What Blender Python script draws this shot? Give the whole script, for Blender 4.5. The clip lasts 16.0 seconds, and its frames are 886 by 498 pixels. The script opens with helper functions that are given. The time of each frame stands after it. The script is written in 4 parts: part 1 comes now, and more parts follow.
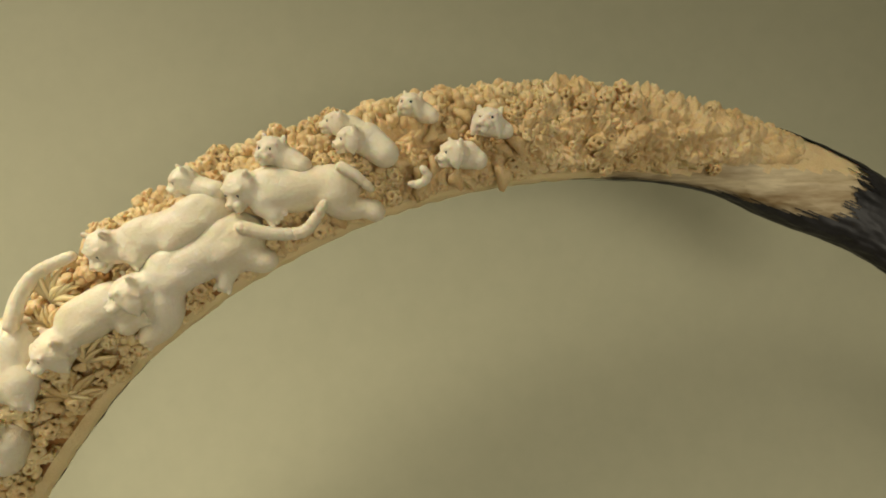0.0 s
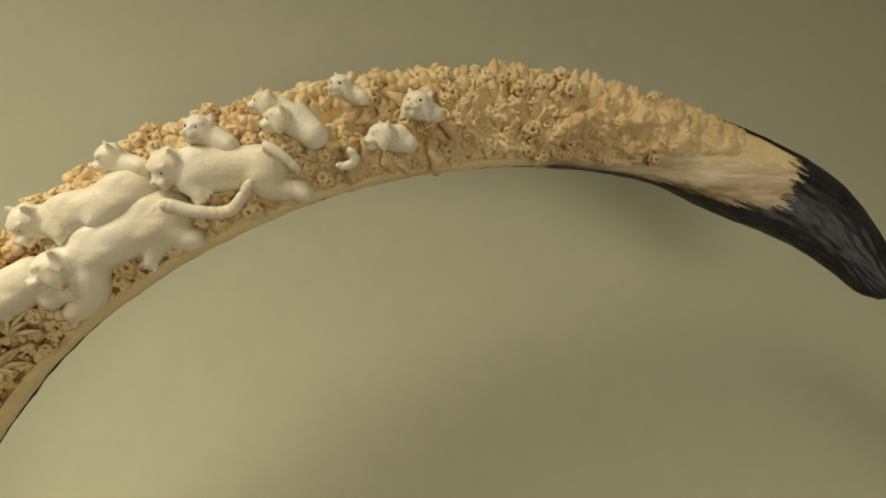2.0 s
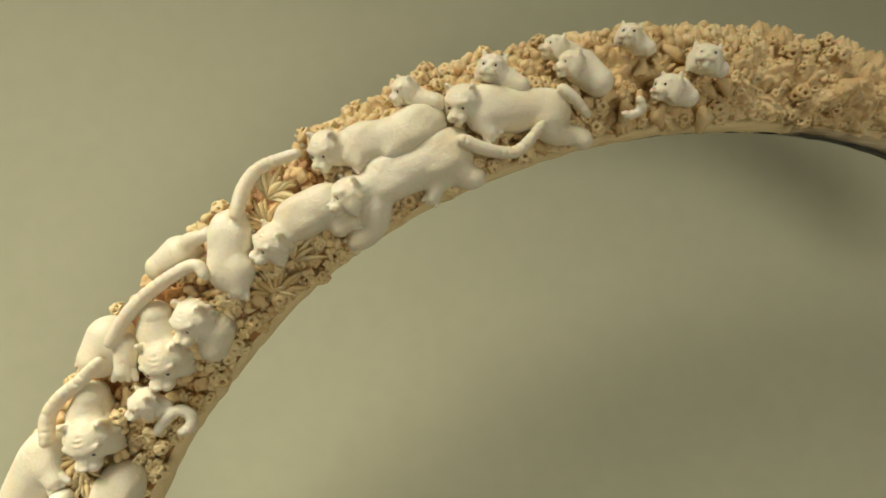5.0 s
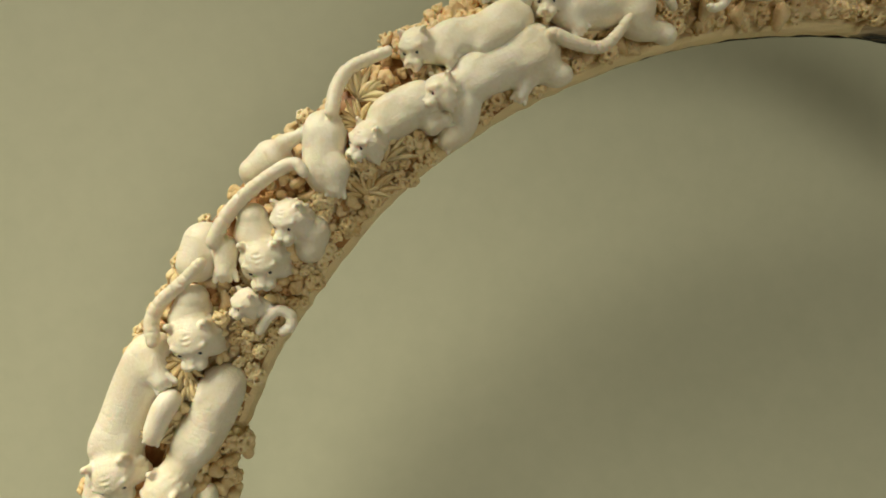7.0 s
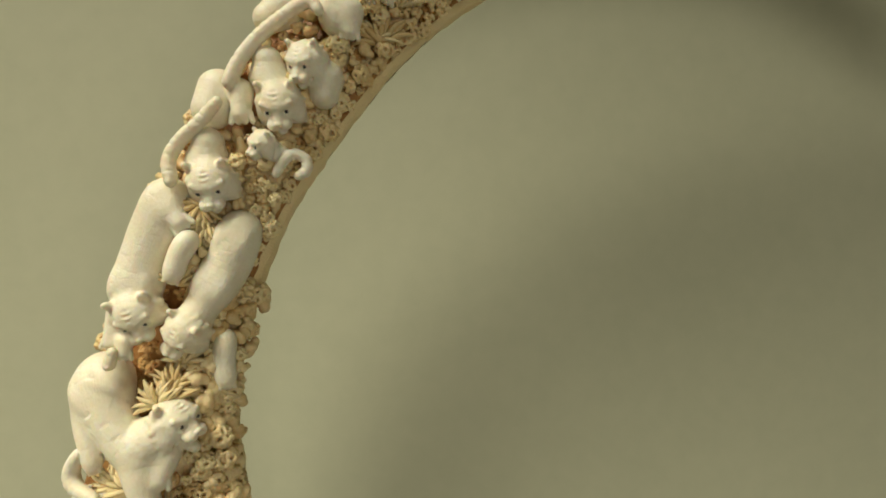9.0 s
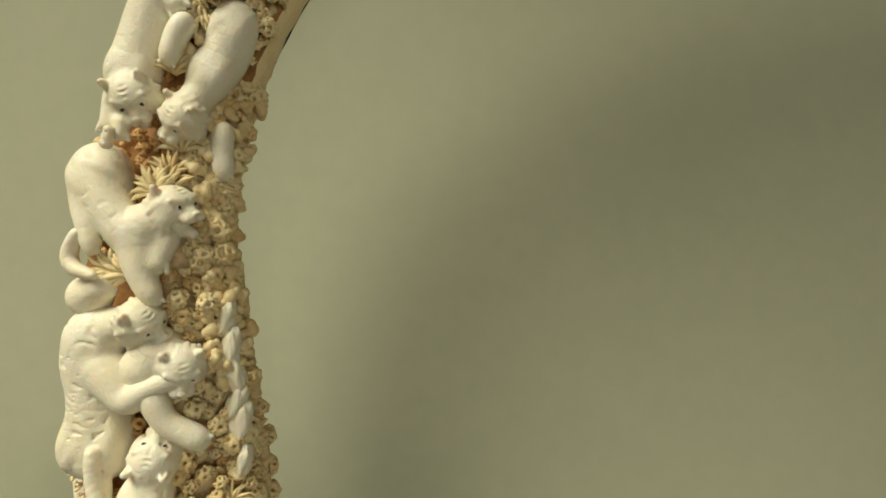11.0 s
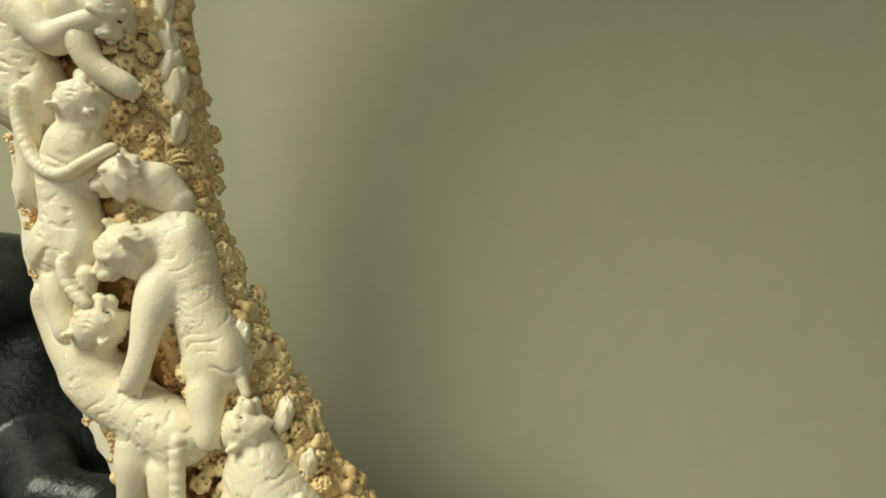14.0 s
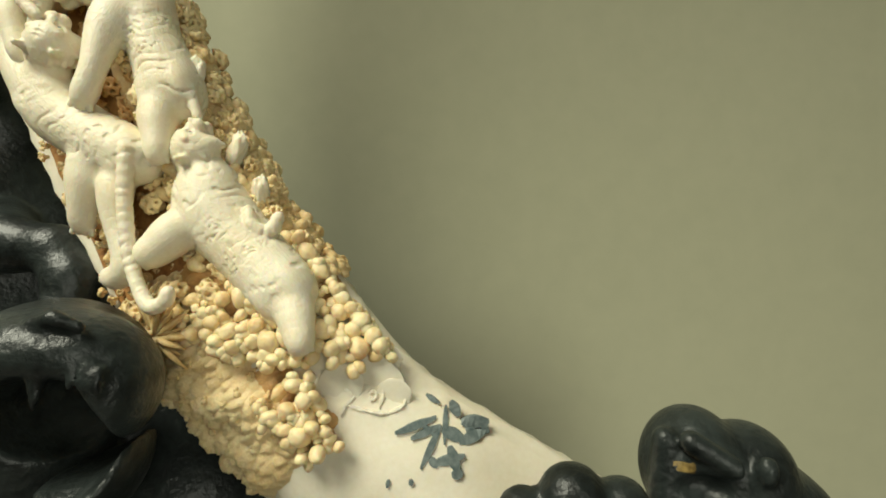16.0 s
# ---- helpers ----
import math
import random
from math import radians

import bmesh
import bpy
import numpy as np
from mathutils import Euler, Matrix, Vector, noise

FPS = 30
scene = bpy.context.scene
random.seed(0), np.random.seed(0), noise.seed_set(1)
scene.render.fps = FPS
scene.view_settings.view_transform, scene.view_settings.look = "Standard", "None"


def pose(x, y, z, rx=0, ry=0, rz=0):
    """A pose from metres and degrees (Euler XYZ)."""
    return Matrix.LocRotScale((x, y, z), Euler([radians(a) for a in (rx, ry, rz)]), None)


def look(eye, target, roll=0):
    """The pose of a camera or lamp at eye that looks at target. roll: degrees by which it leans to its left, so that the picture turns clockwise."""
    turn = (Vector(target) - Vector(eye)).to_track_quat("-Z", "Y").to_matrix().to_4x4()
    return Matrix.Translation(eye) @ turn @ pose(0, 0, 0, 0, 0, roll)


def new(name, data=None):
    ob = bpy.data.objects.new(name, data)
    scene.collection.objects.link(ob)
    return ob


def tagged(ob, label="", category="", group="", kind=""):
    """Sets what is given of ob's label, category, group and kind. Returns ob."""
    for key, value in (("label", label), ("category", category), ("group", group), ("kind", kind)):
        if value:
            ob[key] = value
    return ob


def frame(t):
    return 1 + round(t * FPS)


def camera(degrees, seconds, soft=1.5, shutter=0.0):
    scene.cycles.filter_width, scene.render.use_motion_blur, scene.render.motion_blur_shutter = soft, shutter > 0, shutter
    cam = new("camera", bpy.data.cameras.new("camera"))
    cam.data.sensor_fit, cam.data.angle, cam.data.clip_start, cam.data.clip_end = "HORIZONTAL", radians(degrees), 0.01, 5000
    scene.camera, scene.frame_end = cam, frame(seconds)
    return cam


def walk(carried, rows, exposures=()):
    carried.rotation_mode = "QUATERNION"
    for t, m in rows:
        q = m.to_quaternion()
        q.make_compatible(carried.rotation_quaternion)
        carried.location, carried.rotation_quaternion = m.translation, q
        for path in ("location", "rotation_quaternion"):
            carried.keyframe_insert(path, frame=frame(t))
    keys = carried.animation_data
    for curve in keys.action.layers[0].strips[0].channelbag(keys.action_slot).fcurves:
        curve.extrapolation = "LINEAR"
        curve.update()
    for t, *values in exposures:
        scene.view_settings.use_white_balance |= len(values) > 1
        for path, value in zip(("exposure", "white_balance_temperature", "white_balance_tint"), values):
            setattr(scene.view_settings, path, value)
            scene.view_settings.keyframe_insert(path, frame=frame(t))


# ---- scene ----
cam = camera(84.0, 16.0, soft=1.8)
PATH = [
    (0, (0.0245, 0.0260, 1.6076), (0.1198, 2.0177, 1.7626), -0.66),
    (0.5, (0.0596, 0.0247, 1.6044), (0.1533, 2.0161, 1.7646), -0.77),
    (1, (0.0827, 0.0230, 1.6022), (0.1720, 2.0160, 1.7438), -0.49),
    (1.5, (0.0899, 0.0227, 1.5982), (0.1789, 2.0155, 1.7417), -0.11),
    (2, (0.0794, 0.0230, 1.5977), (0.1703, 2.0161, 1.7374), 0.54),
    (2.5, (0.0569, 0.0237, 1.5987), (0.1474, 2.0173, 1.7314), 1.38),
    (3, (0.0244, 0.0268, 1.5946), (0.1085, 2.0197, 1.7399), 2.28),
    (3.5, (-0.0107, 0.0279, 1.5930), (0.0555, 2.0229, 1.7182), 3.28),
    (4, (-0.0497, 0.0294, 1.5837), (0.0040, 2.0255, 1.6973), 4.09),
    (4.5, (-0.0838, 0.0307, 1.5681), (-0.0476, 2.0266, 1.6903), 4.74),
    (7, (-0.1792, 0.0312, 1.4822), (-0.1198, 2.0292, 1.5505), 2.94),
    (7.5, (-0.1837, 0.0305, 1.4580), (-0.1158, 2.0287, 1.5059), 2.81),
    (8, (-0.1886, 0.0267, 1.4330), (-0.1031, 2.0245, 1.4717), 2.66),
    (10.5, (-0.1939, 0.0267, 1.2550), (-0.0774, 2.0229, 1.2962), 2.06),
    (11, (-0.1852, 0.0297, 1.2159), (-0.0779, 2.0267, 1.2441), 1.92),
    (11.5, (-0.1750, 0.0293, 1.1838), (-0.0707, 2.0263, 1.2143), 2.02),
    (12, (-0.1644, 0.0293, 1.1493), (-0.0615, 2.0263, 1.1820), 2.05),
    (12.5, (-0.1542, 0.0331, 1.1153), (-0.0664, 2.0312, 1.1185), 2.02),
    (13, (-0.1473, 0.0312, 1.0663), (-0.0401, 2.0283, 1.0638), 1.82),
    (13.5, (-0.1327, 0.0358, 1.0237), (-0.0506, 2.0329, 0.9537), 1.74),
    (14, (-0.1189, 0.0409, 0.9760), (-0.0718, 2.0396, 0.9229), 1.87),
    (14.5, (-0.1133, 0.0398, 0.9418), (-0.0559, 2.0380, 0.8795), 2.45),
    (15, (-0.1113, 0.0380, 0.9034), (-0.0350, 2.0359, 0.8545), 2.97),
    (15.5, (-0.1027, 0.0366, 0.8558), (-0.0270, 2.0343, 0.7979), 3.26),
    (16, (-0.0714, 0.0428, 0.7888), (-0.0760, 2.0420, 0.7314), 2.40),
]
EXPOSURES = [(0, 0.18, 7000, 12), (2.5, 0.17, 6950, 12), (4.5, 0.15, 6600, 10.5), (7, -0.04, 6520, 9), (11, -0.20, 6450, 6), (14, -0.22, 6380, 4), (16, -0.11, 6350, 4)]
walk(cam, [(t, look(eye, target, roll)) for t, eye, target, roll in PATH], EXPOSURES)

# ---- light ----
world = bpy.data.worlds.new("room_air")
scene.world = world
world.use_nodes = True
world.node_tree.nodes["Background"].inputs[0].default_value = (0.9, 0.95, 0.8, 1)
world.node_tree.nodes["Background"].inputs[1].default_value = 0.03


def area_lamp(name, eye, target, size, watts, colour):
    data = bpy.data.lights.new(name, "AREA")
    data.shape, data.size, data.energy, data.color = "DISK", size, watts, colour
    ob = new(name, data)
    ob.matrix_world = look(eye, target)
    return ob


spot = bpy.data.lights.new("ceiling_spot", "SPOT")
spot.energy, spot.color, spot.spot_size, spot.spot_blend, spot.shadow_soft_size = 620.0, (1.0, 0.945, 0.765), radians(54), 1.0, 0.85
new("ceiling_spot", spot).matrix_world = look((-1.72, -0.85, 2.95), (0.02, 0.6, 0.02))
# Unseen fill added in front to lift right-hand faces and soften the wall shadow.
area_lamp("front_fill", (0.9, -2.2, 1.0), (0.0, 0.6, 0.95), 1.6, 22.0, (1.0, 0.97, 0.82))


# ---- materials ----
def material(name):
    m = bpy.data.materials.new(name)
    m.use_nodes = True
    return m, m.node_tree.nodes, m.node_tree.links, m.node_tree.nodes["Principled BSDF"]


def textured(name, low, high, scale, rough, bump, fine, sub=0.0, coat=0.0, island=0.0):
    """A surface that varies at two scales between two colours, with fine relief."""
    m, n, l, b = material(name)
    co = n.new("ShaderNodeTexCoord")
    big, small = n.new("ShaderNodeTexNoise"), n.new("ShaderNodeTexNoise")
    big.inputs["Scale"].default_value, small.inputs["Scale"].default_value = scale, fine
    big.inputs["Detail"].default_value, small.inputs["Detail"].default_value = 5, 6
    geo = n.new("ShaderNodeNewGeometry")
    for t in (big, small):
        l.new(geo.outputs["Position"], t.inputs["Vector"])
    add = n.new("ShaderNodeMath")
    add.operation = "MULTIPLY_ADD"
    add.inputs[1].default_value = 0.45
    l.new(small.outputs["Fac"], add.inputs[0])
    l.new(big.outputs["Fac"], add.inputs[2])
    last = add.outputs[0]
    if island:
        inf, ad2 = n.new("ShaderNodeObjectInfo"), n.new("ShaderNodeMath")
        ad2.operation = "MULTIPLY_ADD"
        ad2.inputs[1].default_value = island
        l.new(inf.outputs["Random"], ad2.inputs[0])
        l.new(last, ad2.inputs[2])
        last = ad2.outputs[0]
    ramp = n.new("ShaderNodeValToRGB")
    ramp.color_ramp.elements[0].position, ramp.color_ramp.elements[1].position = 0.5, 0.95 + island
    ramp.color_ramp.elements[0].color, ramp.color_ramp.elements[1].color = (*low, 1), (*high, 1)
    l.new(last, ramp.inputs[0])
    l.new(ramp.outputs[0], b.inputs["Base Color"])
    b.inputs["Roughness"].default_value = rough
    b.inputs["Subsurface Weight"].default_value = sub
    b.inputs["Subsurface Radius"].default_value = (0.007, 0.0036, 0.0014)
    b.inputs["Subsurface Scale"].default_value = 1.0
    b.inputs["Coat Weight"].default_value = coat
    b.inputs["Coat Roughness"].default_value = 0.25
    bp = n.new("ShaderNodeBump")
    bp.inputs["Strength"].default_value, bp.inputs["Distance"].default_value = bump, 0.001
    l.new(small.outputs["Fac"], bp.inputs["Height"])
    l.new(bp.outputs[0], b.inputs["Normal"])
    return m


WALL = textured("painted_wall", (0.45, 0.444, 0.305), (0.505, 0.494, 0.342), 1.2, 0.85, 0.05, 40)
PLASTER = textured("room_plaster", (0.42, 0.40, 0.30), (0.5, 0.48, 0.38), 1.0, 0.9, 0.1, 30)
FLOOR = textured("dark_floor", (0.10, 0.08, 0.06), (0.16, 0.13, 0.10), 2.0, 0.5, 0.1, 30)
IVORY = textured("pale_ivory", (0.76, 0.67, 0.472), (0.865, 0.80, 0.64), 30, 0.5, 0.35, 420, sub=0.3)
PLAIN = textured("smooth_plain_ivory", (0.79, 0.71, 0.545), (0.89, 0.83, 0.69), 14, 0.3, 0.12, 300, sub=0.1)
WEATHERED = textured("weathered_streaked_ivory", (0.30, 0.20, 0.09), (0.76, 0.64, 0.42), 60, 0.6, 0.9, 240)
weather = WEATHERED.node_tree   # the fibres run along the tusk's tip
grain = weather.nodes.new("ShaderNodeMapping")
grain.inputs["Rotation"].default_value, grain.inputs["Scale"].default_value = (0, radians(-17), 0), (0.12, 1.0, 1.0)
where = next(n for n in weather.nodes if n.type == "NEW_GEOMETRY")
weather.links.new(where.outputs["Position"], grain.inputs["Vector"])
for n in [n for n in weather.nodes if n.type == "TEX_NOISE"]:
    weather.links.new(grain.outputs[0], n.inputs["Vector"])
# Ground between the figures: old stain plus recess shade, both in the colour.
STAIN_SHADE = textured("stain_shade_ivory", (0.20, 0.075, 0.02), (0.54, 0.29, 0.09), 30, 0.6, 0.8, 260)
TAN = textured("tan_ivory", (0.54, 0.36, 0.155), (0.80, 0.615, 0.345), 28, 0.6, 0.45, 620, island=0.25, sub=0.3)
CREAM = textured("cream_ivory", (0.60, 0.39, 0.15), (0.86, 0.685, 0.385), 28, 0.58, 0.7, 620, island=0.35, sub=0.2)
GRAPE_SKIN = textured("pale_cream_ivory", (0.68, 0.47, 0.21), (0.86, 0.70, 0.42), 60, 0.5, 0.4, 420, island=0.35, sub=0.35)
GILT = textured("worn_gilt", (0.08, 0.05, 0.015), (0.34, 0.24, 0.08), 200, 0.35, 0.3, 400)
# For the deepest layer: stain, with the gaps' warm shade put into the colour.
AMBER = textured("amber_stain_shade_ivory", (0.26, 0.11, 0.03), (0.62, 0.37, 0.14), 28, 0.55, 0.6, 500, island=0.35, sub=0.2)
BARK = textured("black_tusk_bark", (0.006, 0.006, 0.007), (0.024, 0.023, 0.025), 45, 0.5, 0.5, 160)
BLACK = textured("black_lacquered_wood", (0.006, 0.0075, 0.0075), (0.034, 0.042, 0.040), 30, 0.34, 1.0, 210)
BLACK.node_tree.nodes["Principled BSDF"].inputs["Specular IOR Level"].default_value = 0.4
INK = textured("grey_green_ink", (0.07, 0.10, 0.10), (0.2, 0.235, 0.23), 160, 0.6, 0.2, 500)
EYE = textured("dark_inked_eye", (0.012, 0.013, 0.016), (0.04, 0.042, 0.05), 300, 0.3, 0.1, 600)


def fur(base):
    """Ivory with fine carved hair lines along the body and broken stripes across it, as relief only."""
    n, l = base.node_tree.nodes, base.node_tree.links
    last = next(x for x in n if x.type == "BUMP")
    lie_of = n.new("ShaderNodeAttribute")
    lie_of.attribute_name = "lie"
    geo = n.new("ShaderNodeNewGeometry")

    def noise_of(vector, size, detail=3):
        t = n.new("ShaderNodeTexNoise")
        t.inputs["Scale"].default_value, t.inputs["Detail"].default_value = size, detail
        l.new(vector, t.inputs["Vector"])
        return t.outputs["Fac"]

    def maths(op, a, b, c=0.0):
        m = n.new("ShaderNodeMath")
        m.operation = op
        for k, v in enumerate((a, b, c)):
            if isinstance(v, (int, float)):
                m.inputs[k].default_value = v
            else:
                l.new(v, m.inputs[k])
        return m.outputs[0]

    def relief(height, strength, deep, under):
        b2 = n.new("ShaderNodeBump")
        b2.inputs["Strength"].default_value, b2.inputs["Distance"].default_value = strength, deep
        l.new(height, b2.inputs["Height"])
        l.new(under.outputs[0], b2.inputs["Normal"])
        return b2

    long = n.new("ShaderNodeVectorMath")
    long.operation = "MULTIPLY"
    long.inputs[1].default_value = (0.16, 1.0, 1.0)
    l.new(lie_of.outputs["Vector"], long.inputs[0])
    hair = noise_of(long.outputs[0], 900, 2)
    split = n.new("ShaderNodeSeparateXYZ")
    l.new(lie_of.outputs["Vector"], split.inputs[0])
    warp = noise_of(geo.outputs["Position"], 75, 2)
    phase = maths("MULTIPLY_ADD", split.outputs[0], 980.0, maths("MULTIPLY", warp, 14.0))
    band = maths("SINE", phase, 0.0)
    thin = maths("POWER", maths("MAXIMUM", band, 0.0), 2.0)
    patchy = n.new("ShaderNodeMapRange")
    patchy.inputs["From Min"].default_value, patchy.inputs["From Max"].default_value = 0.42, 0.58
    l.new(noise_of(geo.outputs["Position"], 130, 1), patchy.inputs["Value"])
    stripe = maths("MULTIPLY", maths("MULTIPLY", thin, patchy.outputs[0]), -1.0)
    last = relief(hair, 0.42, 0.0008, last)
    last = relief(stripe, 0.20, 0.0008, last)
    l.new(last.outputs[0], n["Principled BSDF"].inputs["Normal"])


fur(IVORY)


# ---- building helpers ----
def mesh_object(name, verts, faces, materials, parent=None, label="", smooth=True):
    me = bpy.data.meshes.new(name)
    me.from_pydata(verts, [], faces)
    for m in materials:
        me.materials.append(m)
    if smooth:
        me.shade_smooth()
    ob = new(name, me)
    ob.parent = parent
    return tagged(ob, label)


def box(name, lo, hi, mat, label, category):
    bm = bmesh.new()
    bmesh.ops.create_cube(bm, size=1)
    for v in bm.verts:
        v.co = [a + (b - a) * (c + 0.5) for a, b, c in zip(lo, hi, v.co)]
    me = bpy.data.meshes.new(name)
    bm.to_mesh(me)
    me.materials.append(mat)
    return tagged(new(name, me), label, category, kind="structure")


# ---- the room ----
box("wall_back", (-3.2, 0.66, 0), (3.2, 0.78, 3.7), WALL, "plain olive beige painted display wall", "wall")
# Unseen side walls, front wall and ceiling, added pale to bounce light.
box("wall_left", (-3.32, -3.4, 0), (-3.2, 0.78, 3.7), PLASTER, "plain pale plastered side wall, unseen", "wall")
box("wall_right", (3.2, -3.4, 0), (3.32, 0.78, 3.7), PLASTER, "plain pale plastered side wall, unseen", "wall")
box("wall_front", (-3.32, -3.52, 0), (3.32, -3.4, 3.7), PLASTER, "unseen plain pale plastered wall behind the viewer", "wall")
box("floor", (-3.32, -3.52, -0.1), (3.32, 0.78, 0), FLOOR, "dark floor of the showroom", "floor")
box("ceiling", (-3.32, -3.52, 3.7), (3.32, 0.78, 3.8), PLASTER, "plain pale unseen ceiling", "ceiling")

# ---- the tusk's course: x, z, radius, depth of its front; from the tip down to the stand ----
COURSE = np.array([
    (0.490, 1.592, 0.008, 0.433), (0.482, 1.605, 0.019, 0.430), (0.461, 1.637, 0.028, 0.429), (0.424, 1.672, 0.036, 0.429),
    (0.360, 1.704, 0.040, 0.432), (0.291, 1.727, 0.036, 0.430), (0.200, 1.738, 0.038, 0.418), (0.099, 1.732, 0.040, 0.410),
    (0.003, 1.713, 0.043, 0.406), (-0.092, 1.676, 0.047, 0.402), (-0.168, 1.633, 0.049, 0.402), (-0.240, 1.571, 0.049, 0.404),
    (-0.302, 1.497, 0.053, 0.410), (-0.350, 1.418, 0.054, 0.415), (-0.380, 1.325, 0.054, 0.416), (-0.393, 1.235, 0.057, 0.416),
    (-0.389, 1.145, 0.065, 0.418), (-0.380, 1.060, 0.068, 0.420), (-0.363, 0.974, 0.068, 0.412), (-0.324, 0.889, 0.068, 0.400),
    (-0.272, 0.801, 0.069, 0.390), (-0.1995, 0.7155, 0.0685, 0.362), (-0.126, 0.647, 0.0660, 0.341), (-0.043, 0.600, 0.066, 0.331),
    (0.050, 0.553, 0.066, 0.328), (0.150, 0.512, 0.066, 0.328)])


def spline(rows, per):
    """Catmull-Rom through the rows."""
    p = np.vstack([2 * rows[0] - rows[1], rows, 2 * rows[-1] - rows[-2]])
    out = []
    for i in range(len(rows) - 1):
        a, b, c, d = p[i:i + 4]
        for t in np.arange(per) / per:
            out.append(0.5 * (2 * b + (c - a) * t + (2 * a - 5 * b + 4 * c - d) * t * t + (3 * b - a - 3 * c + d) * t ** 3))
    return np.array(out + [rows[-1]])


FLAT = 0.62
LINE = spline(COURSE, 30)
TAN_V = np.gradient(LINE[:, :2], axis=0)
TAN_V /= np.linalg.norm(TAN_V, axis=1)[:, None]
OUT_V = np.stack([TAN_V[:, 1], -TAN_V[:, 0]], 1)   # away from the hollow of the arch
RUN = np.r_[0, np.cumsum(np.linalg.norm(np.diff(LINE[:, :2], axis=0), axis=1))]


def near(x, z):
    i = int(np.argmin((LINE[:, 0] - x) ** 2 + (LINE[:, 1] - z) ** 2))
    u = float(np.dot((x - LINE[i, 0], z - LINE[i, 1]), OUT_V[i]) / LINE[i, 2])
    return i, u


def squared(i):
    """How far the outer side of the section is squared off: widening and power."""
    w = min(1.0, max(0.0, (RUN[i] - 1.22) / 0.15)) * (1 - 0.5 * min(1.0, max(0.0, (RUN[i] - 1.76) / 0.1)))
    return 1 + 0.12 * w, 1 - 0.55 * w


def front(x, z):
    """Depth of the bare tusk's face at a place of the arch."""
    i, u = near(x, z)
    r = LINE[i, 2] * FLAT
    if u > 0 and RUN[i] > 1.72:
        wide, power = squared(i)
        c = min(0.97, u / wide) ** (1 / power)
        return LINE[i, 3] + r - r * max(0.5, math.sqrt(1 - c * c) ** power)
    return LINE[i, 3] + r - r * math.sqrt(max(0.25, 1 - min(1, u * u)))


def skin(i, a, lift=0.0):
    """A point of the tusk's round: row i, a radians from the outer edge over the front; lift: metres above it."""
    x, z, r, y = LINE[i]
    c, s = math.cos(a), math.sin(a)
    if c > 0:
        wide, power = squared(i)
        if s > 0:
            c, s = c ** power, s ** power
        c *= wide
    o = OUT_V[i] * (r + lift) * c
    return (x + o[0], y + r * FLAT - (r * FLAT + lift) * s, z + o[1])


tusk = tagged(new("carved_tusk"), "arched mammoth ivory tusk carved with tigers and blossoms", "tusk carving")
AROUND = 72
rings = list(range(0, len(LINE), 3))


def sunk(i, a):
    """Depth to which the ground is cut away between the figures."""
    along = min(1.0, max(0.0, (RUN[i] - 0.74) / 0.08), max(0.0, (1.70 - RUN[i]) / 0.06))
    return 0.011 * max(0.0, along) * max(0.0, 1 - abs(a - 1.2) / 0.75) ** 0.5


verts = [skin(i, 2 * math.pi * k / AROUND, 0.0022 * noise.noise((RUN[i] * 90, k * 0.5, 0)) - 0.001 - sunk(i, 2 * math.pi * k / AROUND)) for i in rings for k in range(AROUND)]
faces = [(a * AROUND + k, a * AROUND + (k + 1) % AROUND, (a + 1) * AROUND + (k + 1) % AROUND, (a + 1) * AROUND + k)
         for a in range(len(rings) - 1) for k in range(AROUND)]
faces += [tuple(range(AROUND)), tuple(reversed(range((len(rings) - 1) * AROUND, len(rings) * AROUND)))]
core = mesh_object("tusk_core", verts, faces, [STAIN_SHADE, PLAIN, WEATHERED, TAN, CREAM], tusk, "honey-brown ivory ground of the carving, stain and recess shade in its colour")
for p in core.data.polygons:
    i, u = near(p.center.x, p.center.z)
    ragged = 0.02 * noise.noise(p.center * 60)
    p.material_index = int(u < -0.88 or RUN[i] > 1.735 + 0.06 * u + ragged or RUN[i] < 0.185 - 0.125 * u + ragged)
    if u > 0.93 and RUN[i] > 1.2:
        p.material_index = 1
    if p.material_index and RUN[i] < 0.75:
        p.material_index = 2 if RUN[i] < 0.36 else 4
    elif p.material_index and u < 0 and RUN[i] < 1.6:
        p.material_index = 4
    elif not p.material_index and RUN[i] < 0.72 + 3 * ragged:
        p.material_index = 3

# black bark left on the tip, on the hollow side near it and on the tusk's back
CR = 224
crust_v, crust_f, at = [], [], {}
split_at = int(np.searchsorted(RUN, 0.48))
crust_rows = [k / 3 for k in range(3 * split_at)] + list(range(split_at, len(LINE)))


def crust_point(n, k):
    if (n, k) not in at:
        at[n, k] = len(crust_v)
        f = crust_rows[n]
        i, a = min(int(f), len(LINE) - 2), 2 * math.pi * k / CR
        lift = 0.0012 + 0.0009 * noise.noise((RUN[i] * 60, k * 0.175, 3))
        crust_v.append(tuple(Vector(skin(i, a, lift)).lerp(Vector(skin(i + 1, a, lift)), f - i)))
    return at[n, k]


